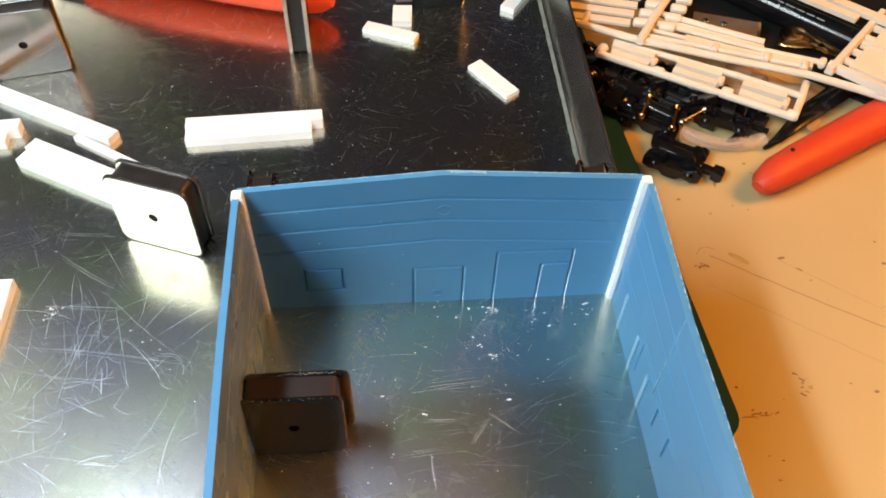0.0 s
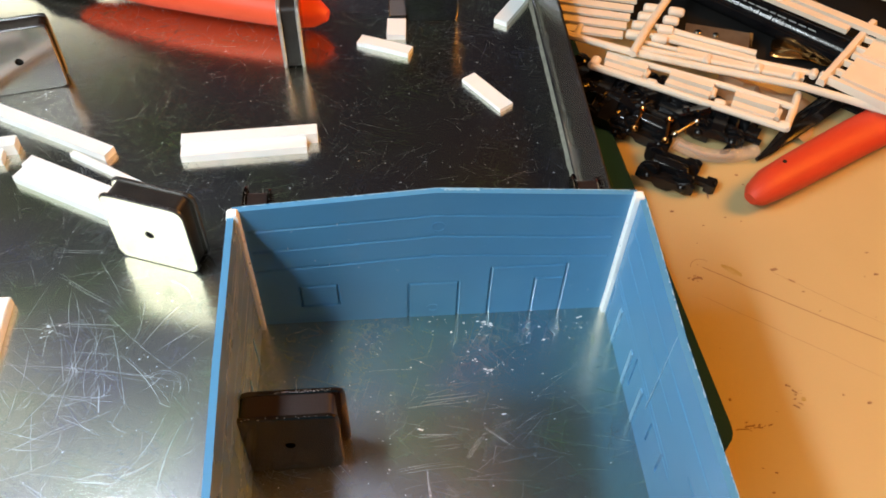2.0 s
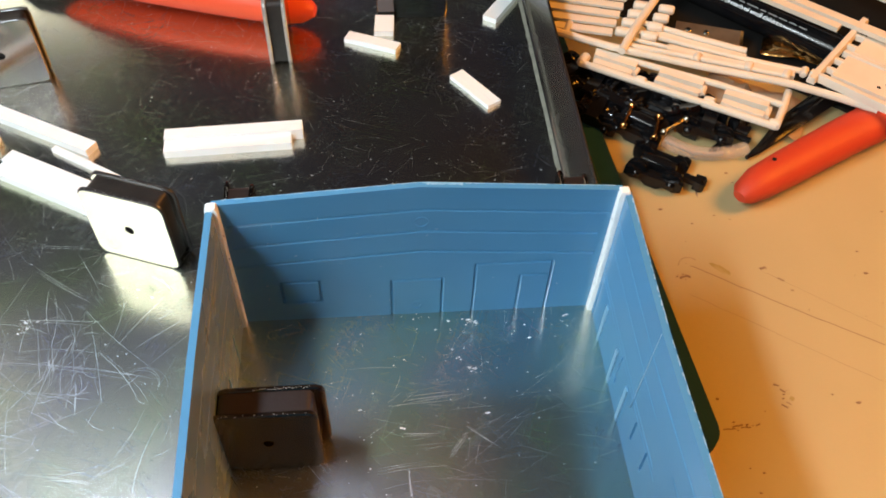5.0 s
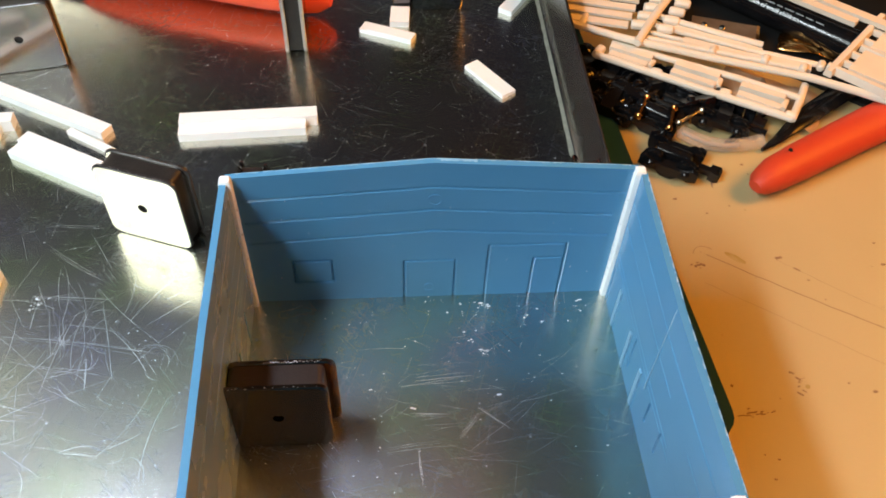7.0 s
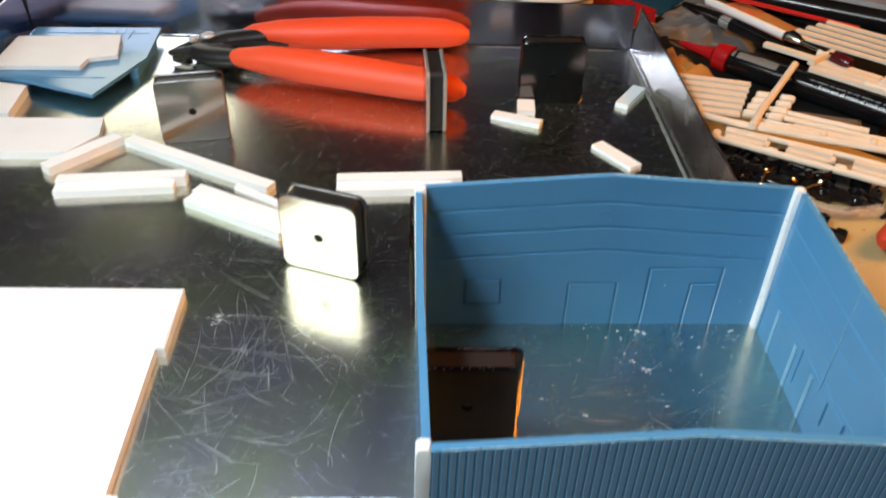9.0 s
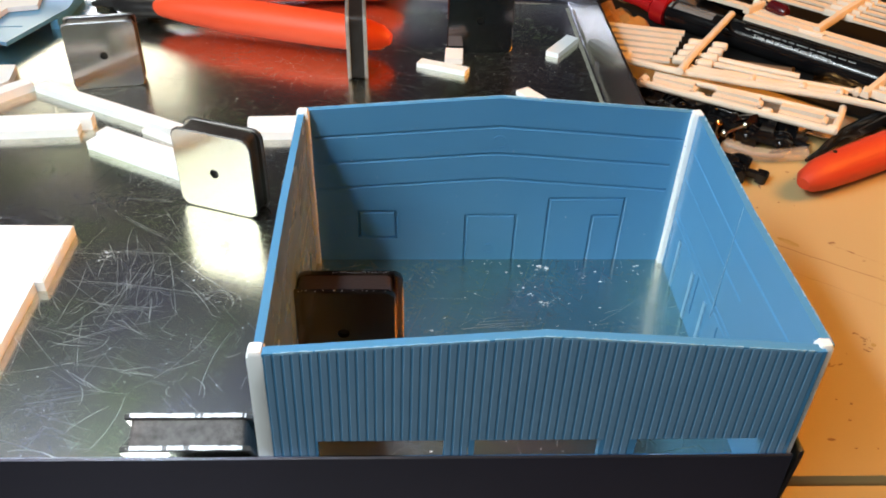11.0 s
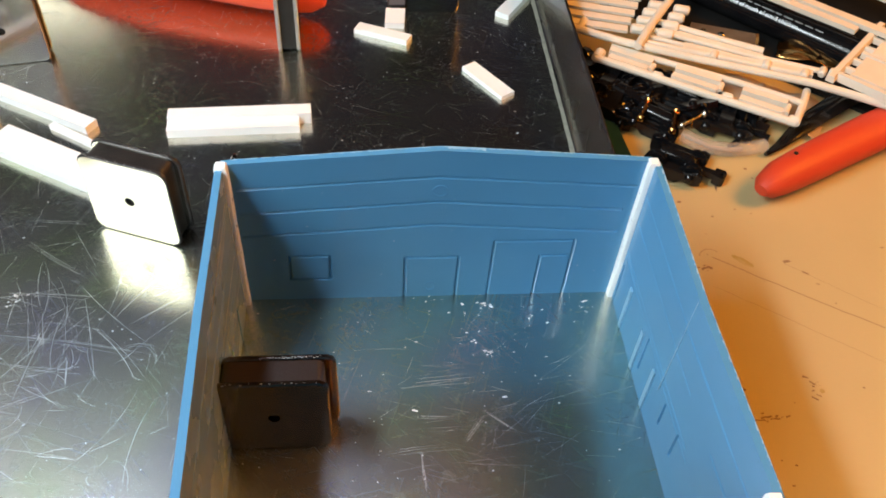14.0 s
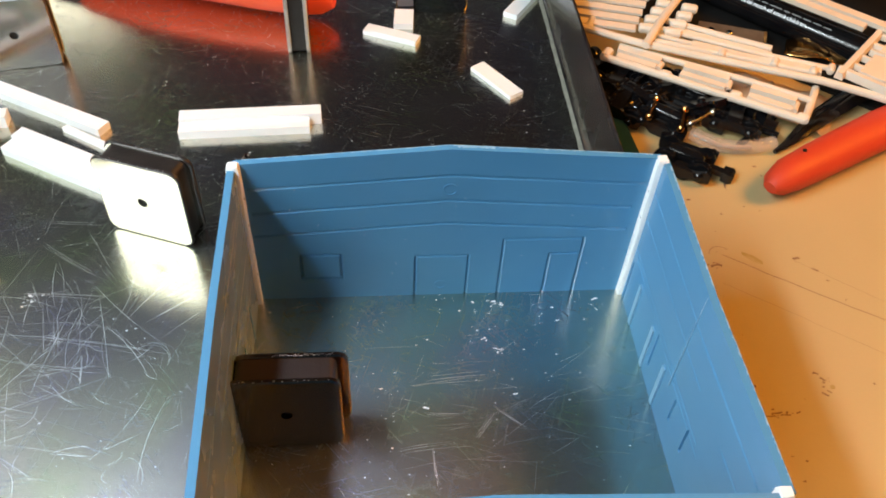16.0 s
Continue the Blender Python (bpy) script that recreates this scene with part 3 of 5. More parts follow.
def wall_to(foot0, foot1, top0, top1, length, out):
    """Lays (s along the wall, height, depth outwards from the inner face) into the world; the foot and top lines may lean."""
    f0, f1, t0, t1, o = (Vector(v) for v in (foot0, foot1, top0, top1, out))

    def to(s, z, d):
        a, b = s / length, z / 50
        p = (f0.lerp(f1, a)).lerp(t0.lerp(t1, a), b) + o * d
        return (p.x, p.y, z)
    return to


def roof_line(s, length, peaked):
    return PEAK - (PEAK - EAVE) * abs(2 * s / length - 1) if peaked else EAVE


def wall(parent, to, length, peaked, openings=(), thick=1.8, lines=(), outlines=(), knots=(), ribs=False, inside=None):
    """One wall: a slab with door openings, moulded grooves on its inner face and ribs outside."""
    loop = [(0, .006)]
    for s0, s1, z in openings:
        loop += [(s0, .006), (s0, z), (s1, z), (s1, .006)]
    loop += [(length, .006), (length, roof_line(length, length, peaked))]
    if peaked:
        loop.append((length / 2, PEAK))
    loop.append((0, roof_line(0, length, peaked)))
    bm = bmesh.new()
    prism(bm, loop, 0, thick, to)

    cut = bmesh.new()

    def groove(p, q, w=0.50, deep=0.62):
        (s0, z0), (s1, z1) = p, q
        d = Vector((s1 - s0, z1 - z0)).normalized() * 0.12
        n = Vector((-d.y, d.x)).normalized() * w
        ends_ = ((s0 - d.x, z0 - d.y), (s1 + d.x, z1 + d.y))
        rings = [[cut.verts.new(to(s + n.x, z + n.y, -0.1)), cut.verts.new(to(s - n.x, z - n.y, -0.1)),
                  cut.verts.new(to(s + n.x * .45, z + n.y * .45, deep)), cut.verts.new(to(s + n.x * .8, z + n.y * .8, deep))] for s, z in ends_]
        for k in range(4):
            cut.faces.new((rings[0][k], rings[0][(k + 1) % 4], rings[1][(k + 1) % 4], rings[1][k]))
        cut.faces.new(rings[0][::-1])
        cut.faces.new(rings[1])

    for z, s0, s1 in lines:
        if peaked:
            drop = PEAK - z
            for e, f in ((s0, length / 2), (length / 2, s1)):
                groove((e, roof_line(e, length, True) - drop), (f, roof_line(f, length, True) - drop))
        else:
            groove((s0, z), (s1, z), 0.36, 0.34)
    for s0, z0, s1, z1, sides in outlines:
        for side, e, f in (("l", (s0, z0), (s0, z1)), ("r", (s1, z0), (s1, z1)), ("t", (s0, z1), (s1, z1)), ("b", (s0, z0), (s1, z0))):
            if side in sides:
                groove(e, f, 0.52, 0.66)
    if lines or outlines:
        bm = carve(bm, cut)
    else:
        cut.free()
    ob = part("wall", bm, BLUE, parent, "blue styrene wall with moulded grooves")
    if inside:
        # the inner face alone takes the grey-brown tone of its shade
        ob.data.materials.append(inside)
        way = (Vector(to(length / 2, 20, 0)) - Vector(to(length / 2, 20, 1))).normalized()
        for face in ob.data.polygons:
            if face.normal.dot(way) > .5:
                face.material_index = 1
    if ribs:
        s = 1.5
        while s < length - 1:
            z0 = max([o[2] for o in openings if o[0] - .8 <= s <= o[1] + .8], default=0.3)
            zt = min(roof_line(s - .5, length, peaked), roof_line(s + .5, length, peaked)) - 0.3
            r = bmesh.new()
            prism(r, [(s - .72, thick - .05), (s + .72, thick - .05), (s + .50, thick + .09), (s - .50, thick + .09)], z0, zt, lambda x, y, z: to(x, z, y))
            part("siding_rib", r, RIBBED, ob)
            s += 1.64
    for cs, cz, r in knots:
        k = bmesh.new()
        ring = [(cs + r * math.cos(2 * math.pi * i / 20), cz + r * math.sin(2 * math.pi * i / 20)) for i in range(20)]
        inner = [(cs + (r - .3) * math.cos(2 * math.pi * i / 20), cz + (r - .3) * math.sin(2 * math.pi * i / 20)) for i in range(20)]
        e0, e1, e2, e3 = ([k.verts.new(to(s, z, d)) for s, z in lp] for lp, d in ((ring, -.004), (ring, -.16), (inner, -.16), (inner, -.004)))
        for i in range(20):
            j = (i + 1) % 20
            for u, v in ((e0, e1), (e1, e2), (e2, e3)):
                k.faces.new((u[i], u[j], v[j], v[i]))
        part("ejector_mark", k, BLUE, ob, "round moulding mark")
    return ob


def worn_edge(parent, to, length, peaked, thick, seed, wide, often):
    """A broken pale line of sanding wear along a wall's outer top edge."""
    rng = random.Random(seed)
    bm = bmesh.new()
    s = 2.4
    while s < length - 2.4:
        e = min(s + rng.uniform(.3, 1.0), length - 2)
        if rng.random() < often:
            inner, top = thick - rng.uniform(.15, .6) * wide, min(roof_line(s, length, peaked), roof_line(e, length, peaked))
            prism(bm, [(s, inner), (e, inner + rng.uniform(-.1, .1)), (e, thick + .02), (s, thick + .02)], top - rng.uniform(.2, .7),
                  max(roof_line(s, length, peaked), roof_line(e, length, peaked)) + .02, lambda x, y, z: to(x, z, y))
        s = e
    part("worn_edge", bm, SANDED, parent, "whitened sanded outer edge")


def building():
    ob = thing("model_building", "unfinished blue plastic model building shell without a roof", "scale model")
    back = wall_to((0, 0), (101, 0), (-0.4, 0), (102.4, -0.2), 102, (0, 1))
    w = wall(ob, back, 102, True, thick=1.7, lines=((43.9, 2.6, 100), (35.8, 2.6, 98), (27.9, 2.2, 98.5)),
             outlines=((13.1, 7.9, 23.6, 16.8, "lrtb"), (43.4, 0.1, 57.6, 15.7, "lrt"), (66.6, 0.1, 87.9, 21.3, "lrt"), (79.4, 0.1, 86.9, 15.6, "lt")),
             knots=((51.4, 39.4, 1.9), (50.3, 4.2, 1.6)))
    rng = random.Random(17)
    dust = bmesh.new()
    for _ in range(34):
        x, z, a = rng.uniform(4, 98), rng.choice((rng.uniform(2, 44), rng.gauss(24, 9))), rng.uniform(.04, .11)
        box(dust, x, -.16, z, x + a * rng.uniform(1, 2), -.02, z + a)
    tagged(part("wall_dust", dust, DUST, w, "pale specks of dust"), kind="stuff")
    worn_edge(w, back, 102, True, 1.7, 31, .55, .95)
    scuff = bmesh.new()
    for k in range(16):
        x = 52.6 + .55 * k
        z = roof_line(x, 102, True)
        prism(scuff, [(x, .9 + rng.uniform(-.3, .3)), (x + .6, .9 + rng.uniform(-.3, .3)), (x + .6, 1.71), (x, 1.71)], -.3, .05 + .002 * (k % 3),
              lambda u, d, h, z=z: (*back(u, z, d)[:2], z + h))
    part("scuff", scuff, SANDED, w, "whitened scuff on the top edge")
    front = wall_to((101.2, -88.4), (1.3, -88.4), (102.3, -88.2), (2.3, -88.4), 101, (0, -1))
    w = wall(ob, front, 101, True, openings=((5.6, 30.5, 25.7), (37.5, 62, 25.7), (68, 92.2, 25.7)), thick=2.0, ribs=True)
    worn_edge(w, front, 101, True, 2.0, 47, .45, .95)
    # each side wall is glued up from two panels that meet in a slight bend
    rules = (39.0, 30.2, 19.4, 17.3)
    right = wall_to((101.0, -0.6), (100.8, -43.4), (102.4, -0.6), (101.7, -43.4), 42.8, (1, 0))
    w = wall(ob, right, 42.8, False, thick=1.7, lines=[(z, 2.5, 42.6) for z in rules],
             outlines=((2.8, 0.1, 2.8, 14.5, "l"), (29.2, 5, 29.2, 17, "l")))
    for s0 in (11.8, 25.6, 37.4):
        rib = bmesh.new()
        box(rib, s0 - .8, .3, -.42, s0 + .8, 15.4, .02, right)
        part("moulded_post", soften(rib, .3, 3), PALE_BLUE, w)
    worn_edge(w, right, 42.8, False, 1.7, 29, .6, .7)
    right = wall_to((100.8, -43.4), (101.1, -88.4), (101.55, -43.4), (102.5, -88.4), 45, (1, 0))
    w = wall(ob, right, 45, False, thick=1.8, lines=[(z, .2, 43) for z in rules],
             outlines=((4.6, 8, 4.6, 16, "l"), (13.6, 9, 13.6, 18, "l")))
    seam = bmesh.new()
    rod(seam, (100.75, -43.0, 15), (101.55, -43.8, 47.8), .11, 8)
    part("glue_seam", seam, PALE_BLUE, w, "pale glue line")
    worn_edge(w, right, 45, False, 1.8, 37, .6, .7)
    left = wall_to((1.3, -88.4), (0.6, -44), (2.3, -88.4), (0.9, -44), 44.4, (-1, 0))
    w = wall(ob, left, 44.4, False, thick=1.7, lines=[(z, 3, 44.2) for z in rules], inside=SHADE_BLUE)
    left = wall_to((0.6, -44), (0.2, -0.6), (0.9, -44), (0.3, -0.6), 43.4, (-1, 0))
    w = wall(ob, left, 43.4, False, thick=1.7, lines=[(z, .2, 41.4) for z in rules], inside=SHADE_BLUE)
    for s0 in (17, 30):
        rib = bmesh.new()
        box(rib, s0 - .4, .3, -.30, s0 + .4, 12.8, .02, left)
        part("moulded_post", soften(rib, .12, 2), PALE_BLUE, w)
    # Pale streaks painted in for the glossy reflections along this wall
    streak = bmesh.new()
    for _ in range(18):
        s0, z0 = rng.uniform(0, 22), rng.uniform(4, 44)
        box(streak, s0, z0, -.03, min(s0 + rng.uniform(8, 30), 42), z0 + rng.uniform(.08, .3), .02, left)
    tagged(part("rubbed_streak", streak, GREYED, w, "pale streaks painted for the gloss along the wall"), kind="stuff")
    # white corner posts, with a slightly crushed head
    rng = random.Random(3)
    for x0, y0, x1, y1, lean, h in ((-1.7, -2.1, 1.4, 0.9, 0, 48.1), (99.7, -2.1, 102.7, 1.0, 1.3, 47.9),
                                    (-1.5, -90.5, 1.5, -86.9, 1.0, 47.6), (99.9, -89.5, 102.7, -86.8, 1.2, 47.9)):
        bm = bmesh.new()
        mid = (x0 + x1) / 2, (y0 + y1) / 2
        rings = []
        for z, s in ((0.05, 1), (10, 1), (20, 1.02), (30, .99), (40, 1.01), (h, 1), (h + .9, .72)):
            o = lean * z / 50
            rings.append([bm.verts.new((mid[0] + (x - mid[0]) * s + o + rng.uniform(-.09, .09), mid[1] + (y - mid[1]) * s + rng.uniform(-.09, .09), z))
                          for x, y in rounded(x0, y0, x1, y1, .35, 2)])
        for a, b in zip(rings, rings[1:]):
            for k in range(len(a)):
                j = (k + 1) % len(a)
                bm.faces.new((a[k], a[j], b[j], b[k]))
        bm.faces.new(rings[0][::-1])
        bm.faces.new(rings[-1])
        part("corner_post", bm, WHITE, ob, "white styrene corner post")
        groove = bmesh.new()
        gx = x1 if x0 < 50 else x0
        for z in (12, 20.5, 30, 39):
            y = y0 + 0.5
            rod(groove, (gx + lean * z / 50 - .05, y, z), (gx + lean * z / 50 + .05 + (.12 if x0 < 50 else -.12), y, z), .22, 8)
        part("glue_hole", groove, EDGE, ob, "small dark dot")
    return ob


building()

# ---- the magnets ----


def magnet(plating, r=2.8, core=FERRITE, slide=0.0, cut=None):
    """An upright holding magnet: a ferrite block between two bored steel plates; the origin is at the middle of its foot."""
    ob = thing("square_magnet", "square holding magnet with bored steel plates", "magnet", group="holding magnets")

    def plate(y0, y1, dx=0.0):
        bm = bmesh.new()
        n = 72
        outer = polar(rounded(-12.7, 0, 12.7, 25.8, r, 8), (0, 12.9), n)
        hole = [(1.4 * math.cos(2 * math.pi * k / n), 12.9 + 1.4 * math.sin(2 * math.pi * k / n)) for k in range(n)]
        # a soft rim: the loop is drawn in a little at both faces
        inset = [(x * .972, 12.9 + (z - 12.9) * .972) for x, z in outer]
        loops = []
        for loop, y in ((hole, y0), (inset, y0), (outer, y0 + .3), (outer, y1 - .3), (inset, y1), (hole, y1)):
            loops.append([bm.verts.new((x + dx, y, z)) for x, z in loop])
        for i, (a, b) in enumerate(zip(loops, loops[1:] + loops[:1])):
            for k in range(n):
                j = (k + 1) % n
                bm.faces.new((a[k], a[j], b[j], b[k])).material_index = 1 if 1 <= i <= 3 else 0
        return bm

    part("steel_plate", plate(-3.9, -2.5, -.4 * slide), plating, ob, "polished steel plate with a round hole").data.materials.append(cut or plating)
    part("steel_plate", plate(2.5 + .5 * slide, 3.9 + .5 * slide, slide), plating, ob, "polished steel plate with a round hole").data.materials.append(cut or plating)
    bm = bmesh.new()
    prism(bm, rounded(-11.2, 0.02, 11.2, 25.2, r * .8, 5), -2.5, 2.5 + .5 * slide, lambda x, y, z: (x, z, y))
    part("ferrite_block", soften(bm, .3, 2, 60), core, ob, "black ferrite block")
    # Chips double as painted glints, dense only on the rear edge's lit part
    rng = random.Random(int(r * 10))
    for y, gap, x in ((-3.75, 2.4, -11.9 + r * .6), (2.65 + .5 * slide, .3, -3.0)):
        bm = bmesh.new()
        while x < 11.6 - r * .6:
            w, d = rng.uniform(.1, .55), rng.uniform(.02, .16)
            y1 = y + rng.uniform(0, .5)
            box(bm, x, y1, 25.77, x + w, y1 + .08 + d, 25.79 + rng.uniform(.02, .06))
            x += w + rng.uniform(.0, gap)
        part("chipped_edge", bm, CHIPPED_GLINT, ob, "chipped edge with bright glints added")
    return ob


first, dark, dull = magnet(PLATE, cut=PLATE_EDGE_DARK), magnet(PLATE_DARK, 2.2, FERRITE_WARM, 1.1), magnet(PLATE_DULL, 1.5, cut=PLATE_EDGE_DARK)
dull.matrix_world = at(-91.2, 114.4, 0, 11.5) @ Matrix.Scale(1.04, 4)
dull["label"] = "square magnet with a dull grey bored face"
first.matrix_world = at(-30.9, 28.6, 0, -20.6) @ Matrix.Scale(1.065, 4)
first["label"] = "square magnet with a bright bored steel face"
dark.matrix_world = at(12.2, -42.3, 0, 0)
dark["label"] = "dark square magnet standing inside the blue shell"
black = magnet(PLATE_BLACK, 2.2)
black.matrix_world = at(55.9, 150.2, 0, -1.5) @ Matrix.Scale(1.09, 4)
black["label"] = "square magnet with a dark mirroring face"
edge_on = magnet(PLATE, cut=PLATE_EDGE)
edge_on.matrix_world = at(4.8, 130.4, 0, 93.5) @ Matrix.Scale(1.05, 4)
edge_on["label"] = "square magnet standing edge-on on the tray"
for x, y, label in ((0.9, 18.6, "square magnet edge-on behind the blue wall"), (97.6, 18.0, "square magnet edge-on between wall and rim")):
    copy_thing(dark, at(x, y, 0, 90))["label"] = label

low = magnet(PLATE, 1.3, FERRITE_WORN, cut=PLATE_EDGE_DARK)
low.matrix_world = at(-15.0, -76.4, 1.66, 0, 25)
low["label"] = "square magnet leaning on the tray's front rim"
rng = random.Random(23)
# Broken bright strip along each plate edge stands in for its highlight
for y in (-3.6, 2.8):
    bm = bmesh.new()
    x = -11.2
    while x < 11.0:
        w = rng.uniform(.25, .8)
        if rng.random() < .88:
            box(bm, x, y + rng.uniform(-.05, .12), 25.74, min(x + w, 11.2), y + rng.uniform(.7, .95), 25.82 + rng.uniform(0, .07))
        x += w
    part("ground_edge", bm, GROUND, low, "chipped plate edge with its highlight built in")

# ---- styrene strips and sheets ----


def strip(label, x, y, z, turn, pieces, material=WHITE, tip=0):
    """A strip glued up from boxes (x0, y0, z0, x1, y1, z1), each its own layer."""
    ob = thing("styrene_strip", label, "plastic strip", at(x, y, z, turn, tip), "loose styrene strips")
    for p in pieces:
        part("layer", block(*p, 0.18), material, ob)
    return ob


laminate = ((-23.2, -5.3, 0, 19.3, -0.4, 3.0), (-23.2, -0.4, 0, 23.2, 4.7, 4.3))
strip("white laminated styrene strip with a stepped end", -8.3, 75.9, 0.02, 3.0, laminate)
strip("white laminated styrene strip beside the cut sheet", -110.5, 75.2, 0.02, 5.2, laminate)
strip("white laminated styrene strip behind a magnet", -62.4, 56.2, 0.02, -29.7, laminate)
strip("long narrow white styrene strip", -86.2, 91.1, 0.02, -29.6, ((-35.2, -2.6, 0, 35.2, 2.6, 2.8),))
strip("thin white styrene sliver lying by a strip", -54.5, 66.0, 0.02, -33.5, ((-17, -1.1, 0, 17, 1.1, 1.6),))
strip("short white styrene strip across the sheet's corner", -131.4, 97.3, 0.02, 49.3, ((-16, -2.9, 0, 16, 2.9, 3.6),))
strip("short grooved white styrene strip", 76.6, 99.5, 0.02, -56, ((-11.0, -3.0, 0, 11.0, -0.1, 1.6), (-11.2, 0.1, 0, 10.9, 3.1, 1.45)))
strip("short pale styrene strip by the tray rim", 92.1, 150.5, 0.02, 56.8, ((-10.2, -2.9, 0, 10.2, 2.9, 2.3),))
strip("white styrene offcut lying across another", 39.8, 129.3, 0.02, -24, ((-10.8, -2.7, 0, 10.6, 2.7, 1.8), (-7.5, -2.8, 1.8, 10.8, 0.4, 2.4)))
strip("white styrene offcut under a crossing one", 44.6, 139.6, 0.02, 86, ((-5.2, -3.7, 0, 5.6, 3.7, 2.4),))


def sheet(label, loop, z0, z1, material=WHITE, name="styrene_sheet"):
    ob = thing(name, label, "plastic sheet", at(0, 0, 0), "cut styrene sheets")
    bm = bmesh.new()
    prism(bm, loop, z0, z1)
    part("panel", soften(bm, 0.2, 2, 50), material, ob)
    return ob


sheet("large white styrene sheet with a notched edge",
      [(-180, 13.5), (-73.2, 12.4), (-72.8, -14.5), (-75.4, -14.5), (-74.4, -65), (-71.4, -65.3), (-71.0, -88), (-180, -88)], 0.02, 3.2)
for x0, y0, y1 in ((-77.4, -14, 12),):
    bm = bmesh.new()
    box(bm, x0, y0, 3.2, x0 + 4.1, y1, 3.55)
    part("edge_strip", soften(bm, .12, 1), WHITE, bpy.data.objects["styrene_sheet"])
sheet("white styrene sheet lying flat near the strips", [(-192, 124), (-131.5, 124.2), (-129, 110), (-137.5, 96), (-192, 95)], 0.02, 3.2)
sheet("white styrene sheet standing out from the blue one", [(-194, 126), (-171, 126), (-173, 152), (-194, 157)], 0.02, 4.2)
blue = sheet("blue plastic wall panel lying flat", [(-190, 213), (-129.5, 213.5), (-127.4, 178), (-140.5, 139.5), (-172, 153), (-190, 158.5)], 4.3, 6.0, BLUE, "blue_wall_panel")
for x0, y0, x1, y1 in ((-183, 206, -133, 206.5), (-150, 199, -149.5, 211), (-146, 199, -145.5, 211), (-142, 199, -141.5, 211), (-160, 201, -159.5, 211), (-168, 156, -140, 156.4)):
    bm = bmesh.new()
    box(bm, x0, y0, 6.0, x1, y1, 6.25)
    part("moulded_line", bm, BLUE, blue)
for x0, y0, x1, y1 in ((-188, 160, -176, 202), (-133, 168, -129.5, 203)):
    bm = bmesh.new()
    box(bm, x0, y0, 0.02, x1, y1, 4.3)
    part("edge_flange", bm, BLUE, blue, "folded edge under the panel")
sheet("white notched styrene sheet on the blue panel", [(-192, 196), (-144.4, 198.5), (-139.5, 175), (-151.5, 171.5), (-152.5, 163), (-192, 163)], 6.3, 8.4)

# ---- the flush cutters ----


def cutters():
    ob = thing("flush_cutters", "flush cutters with black jaws and red-orange grips", "pliers", at(-1.8, 4.8, -3.2))
    up = [(-86, 196, 11), (-80, 196.2, 12), (-66, 195, 12.4), (-50, 194.6, 12.4), (-25, 197, 12.4), (0, 198.2, 12.2), (12, 197.6, 12), (20, 196.6, 11.8), (24, 196, 11.6)]
    low = [(-88, 170, 11), (-82, 168, 12), (-68, 164, 12.4), (-50, 158, 12.4), (-25, 149.5, 12.4), (-5, 143, 12.2), (8, 139.2, 12), (16, 136.6, 11.8), (20, 135.4, 11.6)]
    wide = [5, 9.5, 14.5, 17, 17, 16.4, 15.5, 11.5, 5]
    part("grip", tube_path(bmesh.new(), up, wide, [w * .88 for w in wide], 20), GRIP, ob, "red-orange vinyl grip")
    part("grip", tube_path(bmesh.new(), low, wide, [w * .88 for w in wide], 20), GRIP, ob, "red-orange vinyl grip")
    for p, m, q in (((-104, 184, 9), (-92, 192, 10), (-64, 194.5, 12)), ((-104, 182, 9), (-94, 173, 10), (-68, 164.5, 12))):
        part("shank", tube_path(bmesh.new(), [p, m, q], [13, 13, 7], [8, 9, 8], 14), TOOL, ob, "black steel shank")
    for side in (-1, 1):
        pts = [(-117.5, 180.6, 8.2), (-113, 181.2 + 1.6 * side, 8.6), (-107, 182.6 + 3.4 * side, 9.0), (-100, 183.6 + 4.8 * side, 9.4), (-93, 184 + 5.6 * side, 9.8), (-87, 184 + 7.5 * side, 10)]
        part("jaw", tube_path(bmesh.new(), pts, [1, 3.4, 6.8, 9.8, 10.6, 8], [2, 4.4, 6.6, 7.6, 8, 7], 10), TOOL, ob, "black steel jaw with a tapered tip")
    bm = bmesh.new()
    prism(bm, [(-116, 180), (-108, 174.5), (-106, 178), (-110, 183)], 4.4, 8.6)
    part("cutting_edge", soften(bm, .5, 2, 30), PLATE_DULL, ob, "dull ground cutting edge")
    for x, y, r in ((-100, 189, 3.4), (-106, 184.6, 2.0)):
        part("pivot", lathe(bmesh.new(), [(r, 12.6), (r, 13.8), (r * .8, 14.5)], Matrix.Translation((x, y, 0)), 20), GROUND, ob, "shiny pivot screw")
    part("spring", tube_path(bmesh.new(), [(-92, 183, 10), (-80, 187, 10.4), (-70, 187, 10.4), (-62, 185, 10.4)], [1.4, 2.4, 2.4, 1.4], [3, 3, 3, 2], 8), TOOL, ob, "thin leaf spring")
    bm = bmesh.new()
    box(bm, -104, 175, 3.22, -92, 192, 5.4)
    part("jaw_foot", soften(bm, .8), TOOL, ob)


cutters()


